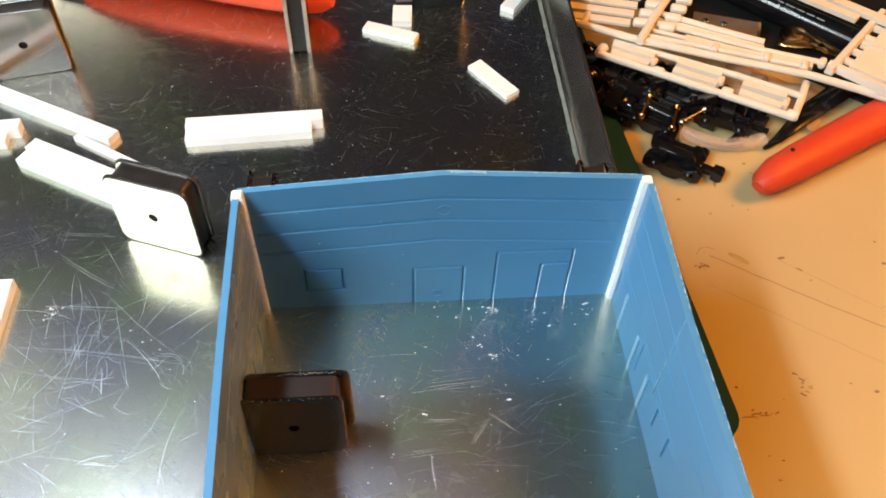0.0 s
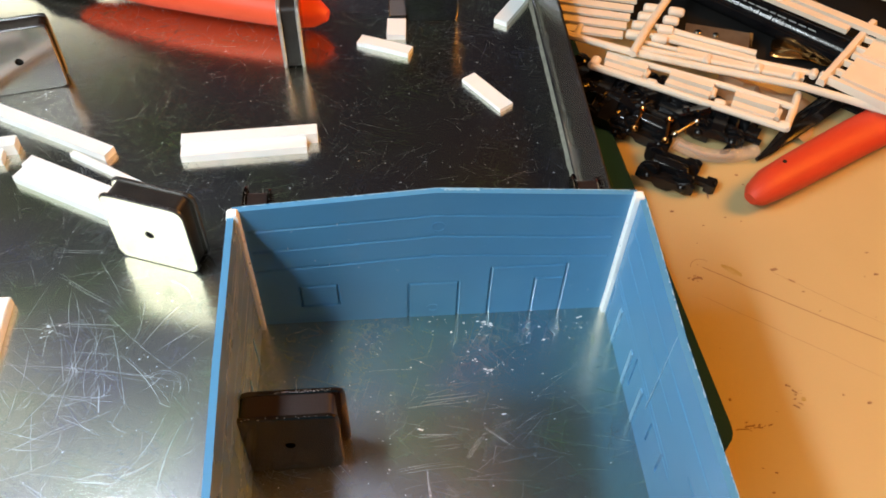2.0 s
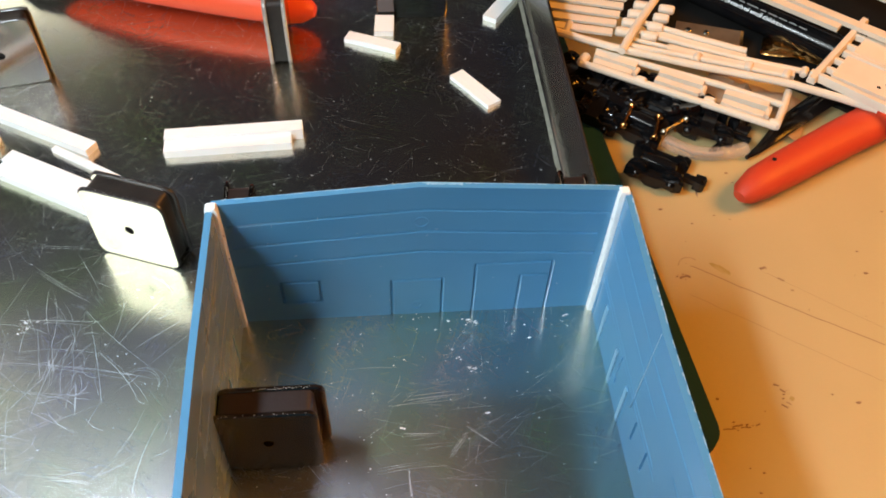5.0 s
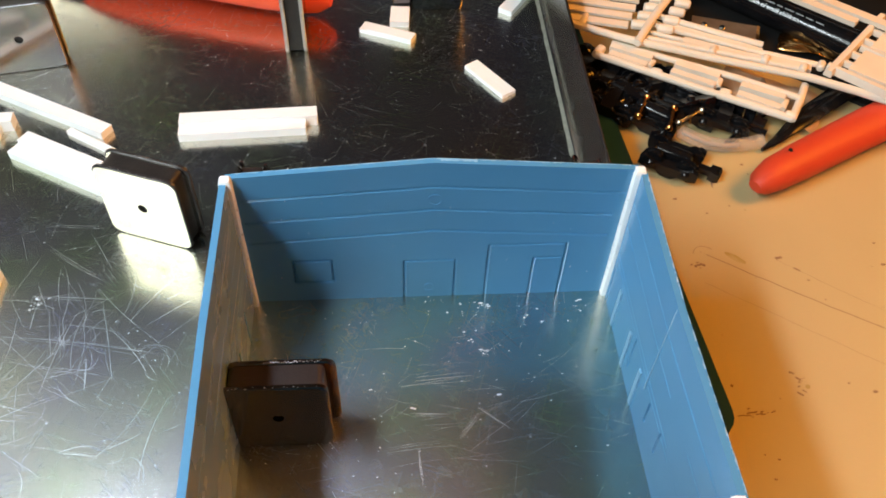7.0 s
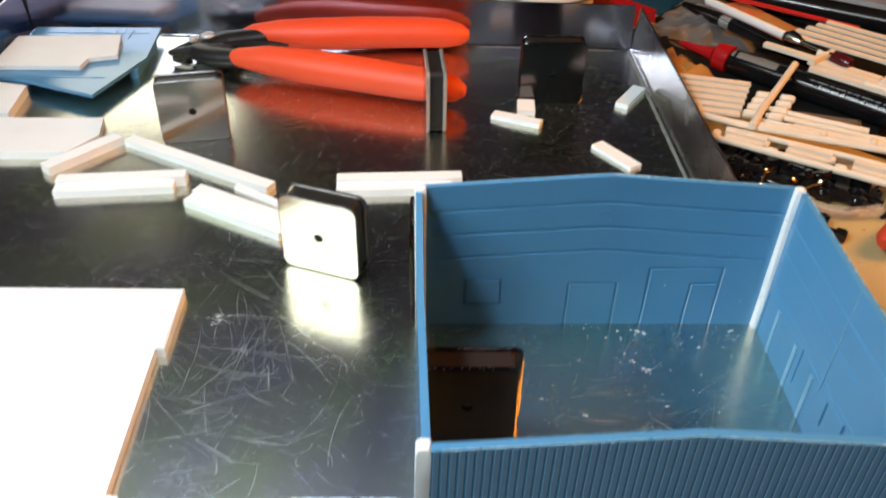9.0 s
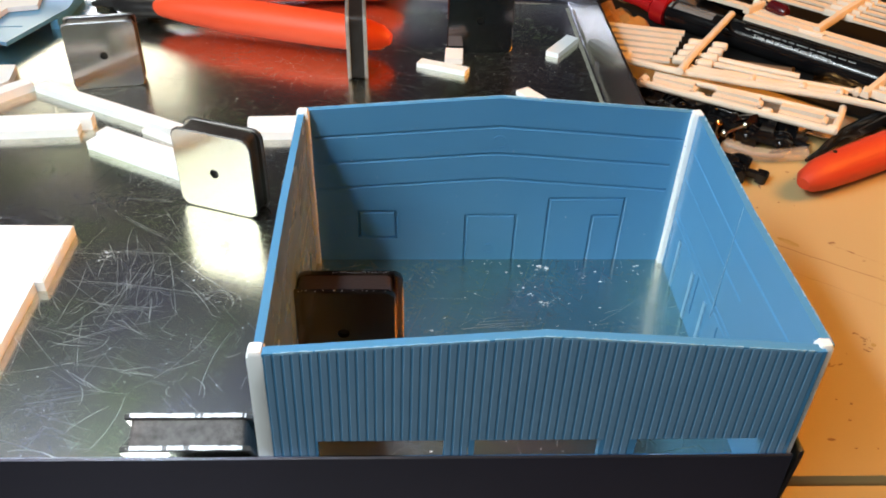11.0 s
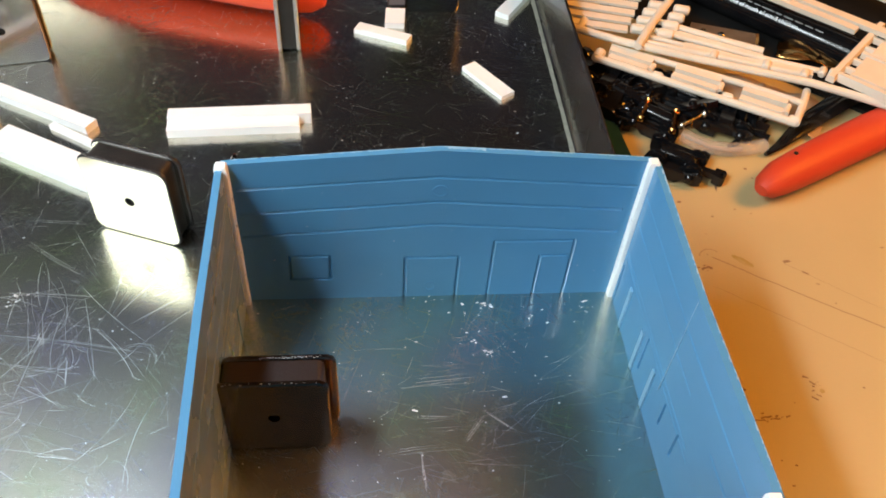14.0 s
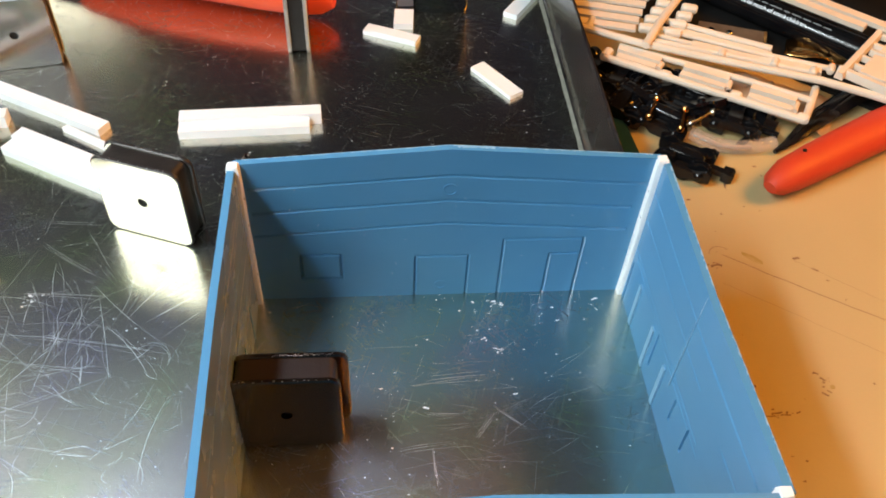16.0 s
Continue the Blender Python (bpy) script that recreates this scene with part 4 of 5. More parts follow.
def red_pliers():
    ob = thing("pliers", "pliers with a smooth red vinyl handle on the bench", "pliers")
    z = TOP + 6.2
    part("grip", tube_path(bmesh.new(), [(157.6, 39.6, z - .4), (160, 41.2, z), (166, 45.4, z), (176, 51, z), (190, 58.8, z), (205, 67, z), (222, 75.5, z), (238, 82, z), (252, 86, z)],
                           [5, 9.2, 12.2, 13.4, 14.2, 15, 15.6, 15, 14], [4, 8, 11, 12, 12.4, 12.4, 12, 12, 12], 20), GRIP_RED, ob, "red vinyl grip with a small dimple")
    part("grip", tube_path(bmesh.new(), [(228, 47, z), (236, 54, z), (244, 63, z), (252, 73, z), (262, 84, z)], [6, 11, 13, 13, 13], [5, 10, 12, 12, 12], 18), GRIP_RED, ob, "red vinyl grip")
    part("joint", tube_path(bmesh.new(), [(250, 84, z), (266, 92, z), (282, 101, z), (300, 112, z)], [18, 22, 16, 5], [9, 10, 9, 5], 14), TOOL, ob, "black steel joint and nose")
    bm = lathe(bmesh.new(), [(0.75, 0), (0.75, .25)], Matrix.Translation((170.8, 50.2, z + 5.75)), 12)
    part("dimple", bm, BLACK_MATT, ob, "small dark dimple")


red_pliers()

# ---- sprues and packaging beside the tray ----


def bar(parent, u0, v0, u1, v1, z, w, h, name="runner", label=""):
    """A straight bar with a trapezoid cut in the sprue's plane."""
    d = Vector((u1 - u0, v1 - v0))
    n = Vector((-d.y, d.x)).normalized()
    bm = bmesh.new()
    rings = []
    for u, v in ((u0, v0), (u1, v1)):
        rings.append([bm.verts.new((u + n.x * a, v + n.y * a, z + b)) for a, b in
                      ((-w / 2, 0), (w / 2, 0), (w / 2, h * .55), (w * .32, h), (-w * .32, h), (-w / 2, h * .55))])
    for k in range(6):
        bm.faces.new((rings[0][k], rings[0][(k + 1) % 6], rings[1][(k + 1) % 6], rings[1][k]))
    bm.faces.new(rings[0][::-1])
    bm.faces.new(rings[1])
    return part(name, bm, IVORY, parent, label)


def plate_part(parent, u0, v0, u1, v1, z, h, name="moulded_part", holes=()):
    ob = part(name, block(u0, v0, z, u1, v1, z + h, .25), IVORY, parent)
    for hu, hv in holes:
        bm = lathe(bmesh.new(), [(0.75, z + h - .02), (0.75, z + h + .03)], Matrix.Translation((hu, hv, 0)), 10)
        part("pin_hole", bm, BLACK_MATT, ob, "dark pin hole")
    return ob


def sprue(label, x, y, z, turn, tip=0, roll=0):
    return thing("plastic_sprue", label, "model sprue", at(x, y, z, turn, tip, roll), "ivory sprues")


def runner(parent, points, z, d, name="runner", material=None):
    """A round moulded rod through (x, y) points of the bench; the thing's own place is taken off."""
    o = parent.location / MM
    bm = bmesh.new()
    pts = [(x - o.x, y - o.y, z - o.z) for x, y in points]
    tube_path(bm, pts, [d] * len(pts), [d * .92] * len(pts), 9)
    return part(name, bm, material or IVORY, parent)


def slat(parent, p, q, z, w, h, name="moulded_strip"):
    """A flat moulded strip from p to q on the bench, with softened edges."""
    o = parent.location / MM
    p, q = Vector(p), Vector(q)
    m = Matrix.Translation((p.x - o.x, p.y - o.y, z - o.z)) @ Matrix.Rotation(math.atan2(q.y - p.y, q.x - p.x), 4, "Z")
    bm = block(0, -w / 2, -h / 2, (q - p).length, w / 2, h / 2, .3)
    bmesh.ops.transform(bm, matrix=m, verts=bm.verts)
    return part(name, bm, IVORY, parent)


def nub(parent, x, y, z, length, turn, d=3.0):
    """A rounded end of a moulded part by its gate."""
    o = parent.location / MM
    m = Matrix.Translation((x - o.x, y - o.y, z - o.z)) @ Matrix.Rotation(radians(turn), 4, "Z") @ pose(0, 0, 0, 0, 90)
    bm = lathe(bmesh.new(), [(d * .3, 0), (d * .46, .5), (d * .5, 1.2), (d * .5, length - 1.2), (d * .46, length - .5), (d * .3, length)], m, 10)
    part("nub", bm, IVORY, parent)


def sprue_a():
    ob = sprue("ivory plastic sprue frame with roof bars attached", 116.8, 107.4, 3.6, 0)
    runner(ob, [(116.6, 107.6), (145, 89.6), (178.4, 68.6)], 5, 2.9)
    runner(ob, [(178, 68.4), (184, 78), (189, 87)], 5, 2.8)
    runner(ob, [(123.6, 113.6), (147.7, 100.6), (164.6, 91.5), (184.4, 79.0)], 5.6, 2.5)
    runner(ob, [(116.8, 107.2), (119.4, 111.2)], 5, 3.8, "gate")
    for a, b, c, d in (((122.8, 111.4), (136.7, 103.1), (121.6, 107.6), (134.1, 100.0)),
                       ((144.5, 99.8), (158.6, 91.4), (142.2, 96.2), (156.1, 87.4)),
                       ((165.0, 86.6), (178.6, 78.6), (162.9, 82.6), (175.6, 74.3))):
        slat(ob, a, b, 5.4, 3.0, 2.6)
        slat(ob, c, d, 5.0, 2.8, 2.2)
        u = (Vector(b) - Vector(a)).normalized()
        e = Vector(b) + u * .6
        f = Vector(d) + u * .9
        runner(ob, [tuple(e), tuple(f)], 5.0, 2.2, "gate")
        nub(ob, f.x + u.x * .6 - .6, f.y - 2.8, 5.2, 4.2, -30, 3.4)


def sprue_b():
    ob = sprue("ivory plastic sprue with comb-like rows of strips", 131, 110, 6.4, 0)
    runner(ob, [(108.6, 123.2), (128.4, 112.2), (157.6, 99.6), (189.5, 87.0), (203.3, 79.0), (214.6, 71.6)], 8.4, 3.0)
    runner(ob, [(135.2, 113.4), (158.8, 104.3), (188.5, 92.6)], 8.0, 2.3, "moulded_rail")
    runner(ob, [(141.4, 121.0), (160.7, 110.9), (175.8, 103.2), (197, 94.2)], 8.0, 2.2, "moulded_rail")
    runner(ob, [(143.6, 127.4), (164.1, 115.6), (179, 107.6)], 8.0, 2.4, "moulded_rail")
    runner(ob, [(138.5, 117.4), (159.8, 107.6), (186, 96.6)], 7.4, 1.9, "moulded_rail")
    slat(ob, (176, 100.4), (192.5, 93.4), 7.6, 4.6, 1.6)
    slat(ob, (150, 112), (172, 100.9), 7.4, 3.6, 1.4)
    slat(ob, (145.5, 122.6), (178, 104.8), 6.6, 3.6, 1.5)
    slat(ob, (150, 123.6), (176, 110), 6.4, 2.8, 1.2)
    for x, y, z in ((158.8, 104.6, 8.4), (176.4, 98.2, 8.6), (188.5, 92.4, 8.8), (196, 94.4, 8.2)):
        nub(ob, x - 1, y - 2.4, z, 4.6, 58, 3.0)
    # the crossing bar, the strips on its one side and the short ends on both
    runner(ob, [(131.2, 107.4), (140, 122.4), (156, 146.6), (169.5, 167.4)], 9.8, 3.2)
    for k in range(6):
        y0, x1, y1 = 128.0 + 6.4 * k, 131.0 + 2.6 * k, 121.6 + 5.6 * k
        slat(ob, (108.4, y0), (x1, y1), 7.9, 3.9, 1.0, "comb_strip")
        if k < 4:
            cross = 131.2 + 0.638 * (y1 - 107.4)
            nub(ob, cross - 8.2, y1 + .2, 8.4, 6.4, -17, 3.9)
            nub(ob, cross + 1.2, y1 - 2.6, 8.4, 6.2, -19, 3.7)
    runner(ob, [(112.6, 121.4), (116.0, 128.6)], 8.0, 2.6, "gate")


def sprue_c():
    ob = sprue("ivory plastic sprue with long parallel strips", 196.6, 138.6, 12.2, -44.4)
    bar(ob, 0, -3, 0, 56, 1.8, 3.2, 2.6)
    for k, v in enumerate((25, 32, 39, 46, 53)):
        plate_part(ob, -56 + 2.0 * k, v - 1.75, -7, v + 1.75, .6, 1.0, "long_strip")
        bar(ob, -8, v, 5, v, .3, 3.4, 2.6, "gate")
        plate_part(ob, 5, v - 2.1, 62 - 2 * k, v + 1.3, .6, 1.0, "long_strip")
    plate_part(ob, -57, 3.2, -3, 6.8, .1, 1.8, "long_strip")
    plate_part(ob, -32, -1.8, 66, 2.2, .1, 1.8, "long_strip")
    plate_part(ob, -30, -7.6, 31, -3.8, .1, 1.8, "long_strip")
    bar(ob, -6, -5, 4, -4.6, .3, 3.4, 2.6, "gate")
    bar(ob, -31, -4, -29, 14, 1.7, 3.0, 2.6)
    for u in (-31, -24):
        bar(ob, u - 3, 10, u, 10, 1, 3.2, 3, "gate")


def sprue_d():
    ob = sprue("ivory plastic sprue with flat drilled panels", 196.6, 87.5, 9.4, -44.4)
    bar(ob, 0, -3, 0, 45, .6, 3.0, 2.6)
    bar(ob, -2, 1.4, 36, .4, .2, 2.8, 2.8)
    plate_part(ob, 4.2, 5, 33, 19.5, .3, 1.8, "drilled_panel", ((22, 12), (26, 12.5), (24, 15.5), (20, 9)))
    plate_part(ob, 4.8, 23, 35, 37, .3, 1.8, "drilled_panel", ((22, 30), (27, 30)))
    bar(ob, 2, 21.2, 40, 21.2, .2, 2.2, 2.2)
    for v in (8, 15, 26, 34):
        bar(ob, 0, v, 5, v, .4, 2.2, 2.0, "gate")
    bar(ob, 0, 41.5, 60, 42, .2, 3.2, 2.4)


sprue_a()
sprue_b()
sprue_c()
sprue_d()


def black_packaging():
    ob = thing("black_packaging_tray", "shallow black plastic packaging tray under the sprues", "packaging", at(172, 190, TOP, -42))
    bm = bmesh.new()
    prism(bm, rounded(-78, -50, 160, 70, 6), 0.02, 1.4)
    part("base", soften(bm, .4, 2, 50), BLACK_MATT, ob)
    for x0, y0, x1, y1 in ((-78, 68, 160, 70), (158, -50, 160, 70)):
        part("edge", block(x0, y0, 1.4, x1, y1, 6, .4), BLACK_MATT, ob)


black_packaging()


def glue_tube():
    """A slim black tube with a red nozzle and cap, white and silver print."""
    p, q = Vector((147, 186, 3.2)), Vector((218.5, 111, 3.2))
    m, length = along(p, q)
    ob = thing("glue_tube", "black glue tube with red nozzle and white print", "glue tube", Matrix.Translation(p * MM) @ m.to_3x3().to_4x4())
    part("barrel", lathe(bmesh.new(), [(5.2, 0), (6.1, 1.2), (6.1, length - 3), (5.6, length)], None, 28), BLACK, ob, "glossy black barrel")
    part("cap", lathe(bmesh.new(), [(4.4, -8.5), (6.3, -7.4), (6.7, -3.6), (6.7, -.4), (5.6, 0)], None, 24), RED, ob, "red collar")
    part("nozzle", lathe(bmesh.new(), [(0.9, -29), (1.6, -27), (2.2, -16), (3.6, -9.3)], None, 18), RED, ob, "tapered red nozzle")
    part("tip", lathe(bmesh.new(), [(0.5, -35), (1.0, -30), (1.0, -28.6)], None, 10), BRASS, ob, "brass tip")
    return ob, m, length


tube, tube_m, tube_length = glue_tube()


def print_on_tube(text, start, angle, size):
    """Lettering wrapped along the barrel, which lies with its print up."""
    curve = bpy.data.curves.new("lettering", "FONT")
    curve.body, curve.size = text, size * MM
    holder = bpy.data.objects.new("lettering", curve)
    me = bpy.data.meshes.new_from_object(holder)
    bpy.data.objects.remove(holder)
    for v in me.vertices:
        s, t = v.co.x / MM, v.co.y / MM
        a = angle - TURN_SIGN * t / 6.16
        v.co = Vector((6.16 * math.cos(a), 6.16 * math.sin(a), start + s)) * MM
    me.materials.append(PRINT_BRIGHT)
    ob = new("lettering", me)
    ob.parent = tube
    ob["label"] = "line of white print"


# the barrel's upper side, as an angle about its axis
UP = (tube_m.to_3x3().inverted() @ Vector((0, 0, 1)))
UP_ANGLE = math.atan2(UP.y, UP.x)
SIDE = (tube_m.to_3x3().inverted() @ Vector((-0.69, -0.72, 0)))
TURN_SIGN = 1 if (math.atan2(SIDE.y, SIDE.x) - UP_ANGLE + math.pi) % (2 * math.pi) - math.pi > 0 else -1
print_on_tube("Keep out of reach of small children.", 45, UP_ANGLE + TURN_SIGN * 1.05, 2.45)


def silver_bands():
    """Silver print near the cap, wrapped round the upper front of the barrel."""
    for z0, z1 in ((1.4, 2.6), (4.0, 24.0)):
        bm = bmesh.new()
        for k in range(5):
            a0, a1 = (UP_ANGLE + TURN_SIGN * (.15 + .13 * (k + e)) for e in (0, 1))
            bm.faces.new([bm.verts.new((6.14 * math.cos(a), 6.14 * math.sin(a), z)) for a, z in ((a0, z0), (a1, z0), (a1, z1), (a0, z1))])
        part("silver_band", bm, SILVER, tube, "silver printed band")


silver_bands()


def tube_bars():
    rng = random.Random(8)
    for row, a in ((0, 0.55),):
        s = 40.0
        while s < 88:
            w = rng.uniform(1.6, 5.0)
            bm = bmesh.new()
            a0 = UP_ANGLE + TURN_SIGN * a
            a1 = a0 + 0.085
            bm.faces.new([bm.verts.new((6.16 * math.cos(b), 6.16 * math.sin(b), z)) for b, z in ((a0, s), (a1, s), (a1, s + w), (a0, s + w))])
            part("print_bar", bm, PRINT, tube)
            s += w + 1.0


tube_bars()


def model_truck(x, y, z, turn, tip=0, roll=0, label="black model railway truck lying among others", hook=True):
    """A small black bogie: two side frames, bolster, two axles with wheels, and a hooked coupler."""
    ob = thing("model_truck", label, "model truck", at(x, y, z, turn, tip, roll), "model railway trucks")
    for s in (-1, 1):
        bm = bmesh.new()
        prism(bm, [(-10, 2.2), (-8, 1.4), (-5, 3), (5, 3), (8, 1.4), (10, 2.2), (10, 5.2), (7.5, 6.2), (4, 5.6), (2, 7.2), (-2, 7.2), (-4, 5.6), (-7.5, 6.2), (-10, 5.2)],
              s * 6.2, s * 7.6, lambda a, b, c: (a, c, b))
        part("side_frame", soften(bm, .4, 2, 50), BLACK, ob)
        for u in (-6, 6):
            bm = lathe(bmesh.new(), [(1.5, 0), (1.5, .8), (.9, 1.3)], Matrix.Translation((u, s * 7.5, 3.8)) @ pose(0, 0, 0, -90 * s), 12)
            part("axle_box", bm, BLACK, ob)
    part("bolster", block(-2.4, -6.3, 3.4, 2.4, 6.3, 6.6, .9), BLACK, ob)
    bm = lathe(bmesh.new(), [(1.2, -6.4), (2.3, -5.8), (2.6, -4), (2.6, 4), (2.3, 5.8), (1.2, 6.4)], pose(0, 0, 2.6, 0, 90), 16)
    part("gear_box", bm, BLACK, ob, "rounded black gear box")
    for u in (-4.2, -1.4, 1.4, 4.2):
        bm = lathe(bmesh.new(), [(2.5, -.3), (2.85, -.2), (2.85, .2), (2.5, .3)], pose(u, 0, 2.6, 0, 90), 16)
        part("rib", bm, BLACK, ob)
    for u in (-6, 6):
        bm = bmesh.new()
        rod(bm, (u, -6.2, 3.8), (u, 6.2, 3.8), .55, 10)
        axle = part("axle", bm, BRASS, ob, "brass axle")
        for s in (-1, 1):
            bm = lathe(bmesh.new(), [(3.8, 0), (3.8, .5), (3.3, .6), (3.2, 1.7), (1.4, 1.8)], Matrix.Translation((u, s * 3.6, 3.8)) @ pose(0, 0, 0, -90 * s), 22)
            part("wheel", bm, BLACK, axle, "black flanged wheel")
    if hook:
        part("coupler_arm", block(9, -1.4, 3.2, 13.5, 1.4, 5.2, .4), BLACK, ob)
        bm = bmesh.new()
        prism(bm, [(13, -2.2), (16.2, -2.4), (17, -.8), (15.2, -.6), (15.0, .8), (16.8, 2.0), (15.6, 2.8), (13, 2.2)], 2.6, 6.0)
        part("knuckle", soften(bm, .3, 1), BLACK, ob, "hooked coupler knuckle")
        part("trip_pin", tube_path(bmesh.new(), [(14.4, 0, 5.4), (14.8, 1.6, 6.2), (15.6, 4, 6.6), (17, 6.4, 6.9)], [.8] * 4, [.8] * 4, 8), TIN, ob, "thin curved trip pin")
    return ob


Z = TOP + 0.05
model_truck(135.5, 57.5, Z + 7.3, -28, 176, 5, "black model railway truck with a hooked coupler")
model_truck(121.5, 101, Z - .2, -35, 0, 0, hook=False)
model_truck(134.2, 79.4, Z + 7.4, -36, 180, 4, "black model railway truck lying wheels up", hook=False)
model_truck(118.6, 87.0, Z + .3, -30, 0, 8, hook=False)
model_truck(151.5, 84.5, Z + .2, 20, 70, 0, "black model railway truck lying on its side", hook=False)
model_truck(135, 97.5, Z + .2, 15, -8, 0, hook=False)
# Four trucks added to fill the dark area under the sprues
model_truck(113.8, 108.5, Z + .2, -62, 0, 0, hook=False)
model_truck(146.5, 93.5, Z + 7.4, -40, 180, 0, "black model railway truck lying wheels up", hook=False)
model_truck(158.5, 78.0, Z + .2, -28, 0, 0, "black truck added to fill the dark under the sprue frame", hook=False)
model_truck(126.5, 90.5, Z + .2, 40, 0, 0, hook=False)


def truck_sprue():
    ob = thing("black_sprue", "black plastic sprue scraps under the ivory ones", "model sprue", at(118, 108, TOP + .05, -35))
    for k in range(7):
        bm = bmesh.new()
        rod(bm, (2 + 9 * k, -12 + 2 * (k % 3), 1.4), (9 + 9 * k, 16 - 3 * (k % 2), 1.6), 1.3, 8)
        part("runner", bm, BLACK, ob)
    bm = bmesh.new()
    rod(bm, (-4, 1, 3.4), (66, -2, 3.2), 1.2, 8)
    part("runner", bm, BLACK, ob)
    for k in range(9):
        part("moulded_part", block(-2 + 7.6 * k, -9 + 5 * (k % 3), 0.4, 3.4 + 7.6 * k, -4 + 5 * (k % 3), 3 + k % 2, .4), BLACK, ob)


truck_sprue()


def silver_axle(x, y, z, turn, metal=PLATE, label="small shiny metal axle lying by the trucks"):
    ob = thing("metal_axle", label, "model part", at(x, y, z, turn), "loose axles")
    bm = bmesh.new()
    rod(bm, (-6, 0, 0), (6, 0, 0), .6, 8)
    part("shaft", bm, metal, ob)
    for u in (-6.6, 4.8):
        bm = lathe(bmesh.new(), [(0.7, 0), (1.3, .5), (1.3, 1.3), (.7, 1.8)], pose(u, 0, 0, 0, 90), 10)
        part("head", bm, metal, ob)


silver_axle(143.9, 72.9, 3.4, 33)
silver_axle(128.6, 79.3, 3.2, 62, BRASS, "small brass axle lying across the trucks")
silver_axle(137.5, 72.8, 3.2, 68, BRASS, "small brass axle lying across the trucks")


def clear_tube():
    ob = thing("clear_tube", "short bent piece of clear plastic tubing", "tube")
    z = TOP + 2.6
    part("tube_wall", tube_path(bmesh.new(), [(140.5, 70.5, z + 1), (144, 67.6, z + .4), (149, 64.8, z), (155, 63.4, z), (161, 63.6, z), (168.5, 65.4, z)], [5.0] * 6, [5.0] * 6, 14), CLEAR_TUBE, ob)
    part("core", tube_path(bmesh.new(), [(141.5, 69.8, z + 1), (149, 64.8, z), (155, 63.4, z), (160, 63.5, z)], [1.5] * 4, [1.5] * 4, 8), TAN, ob, "tan core inside")


clear_tube()


def black_blade():
    ob = thing("black_strap", "bent black plastic strap under the sprue", "strap")
    z = TOP + 1.6
    part("strap", tube_path(bmesh.new(), [(168, 62, z), (174, 66, z + .4), (182, 72.5, z + 1), (192, 80, z + 2), (206, 90, z + 2), (224, 100, z + 1)], [1.5, 3.4, 6, 8, 9, 9], [1.4, 1.6, 2, 2, 2, 2], 8), BLACK, ob)


black_blade()


def tin_plate():
    ob = thing("metal_plate", "small dull metal plate with two bright rivets", "metal plate", at(171.5, 127.0, TOP + 5.4, -19, 6))
    part("plate", block(-13, -5, 0, 13, 5, 1.0, .3), TIN, ob)
    for u in (-8, -1):
        part("rivet", lathe(bmesh.new(), [(1.3, 1), (1.3, 1.3), (.8, 1.7)], Matrix.Translation((u, 0.6, 0)), 12), PLATE, ob, "bright rivet")
    part("folded_end", block(12, -5, -3, 13.2, 5, 1.2, .3), BRASS, ob, "brassy folded end")


tin_plate()


def crumpled(name, label, category, x, y, z, w, d, h, turn, material, seed, n=14):
    """A thin crumpled sheet that lies with folds."""
    rng = random.Random(seed)
    off = Vector((rng.uniform(0, 9), rng.uniform(0, 9), rng.uniform(0, 9)))
    bm = bmesh.new()
    grid = []
    for i in range(n + 1):
        row = []
        for j in range(n + 1):
            u, v = i / n - .5, j / n - .5
            a = noise.noise(Vector((u * 4, v * 4, 0)) + off)
            b = abs(noise.noise(Vector((u * 7, v * 7, 3)) + off))
            row.append(bm.verts.new((u * w + a * w * .06, v * d + b * d * .06, h * (.35 + .5 * a + .8 * b) * (1 - (2 * u) ** 4 * .5))))
        grid.append(row)
    for i in range(n):
        for j in range(n):
            bm.faces.new((grid[i][j], grid[i + 1][j], grid[i + 1][j + 1], grid[i][j + 1]))
    low = min(v.co.z for v in bm.verts)
    for v in bm.verts:
        v.co.z -= low
    ob = link(name, bm, material)
    mod = ob.modifiers.new("thickness", "SOLIDIFY")
    mod.thickness = 0.15 * MM
    ob.matrix_world = at(x, y, z, turn)
    return tagged(ob, label, category)


crumpled("brass_foil", "crumpled piece of brass foil by the tube", "metal foil", 205, 118.0, TOP + 2.4, 27, 11, 3, -22, BRASS, 4, 7)
crumpled("clear_bag", "crumpled clear plastic bag behind the glue tube", "plastic bag", 150, 233, TOP + .1, 58, 68, 12, -40, CLEAR, 6, 18)
crumpled("amber_wrapper", "crumpled amber paper wrapper near the tray rim", "wrapper", 124, 182, TOP + .1, 26, 34, 9, 20, AMBER, 9, 9)
crumpled("tan_paper", "creased tan paper scrap under the sprues", "paper scrap", 178, 90, TOP + .1, 40, 22, 6, -35, TAN, 12, 8)


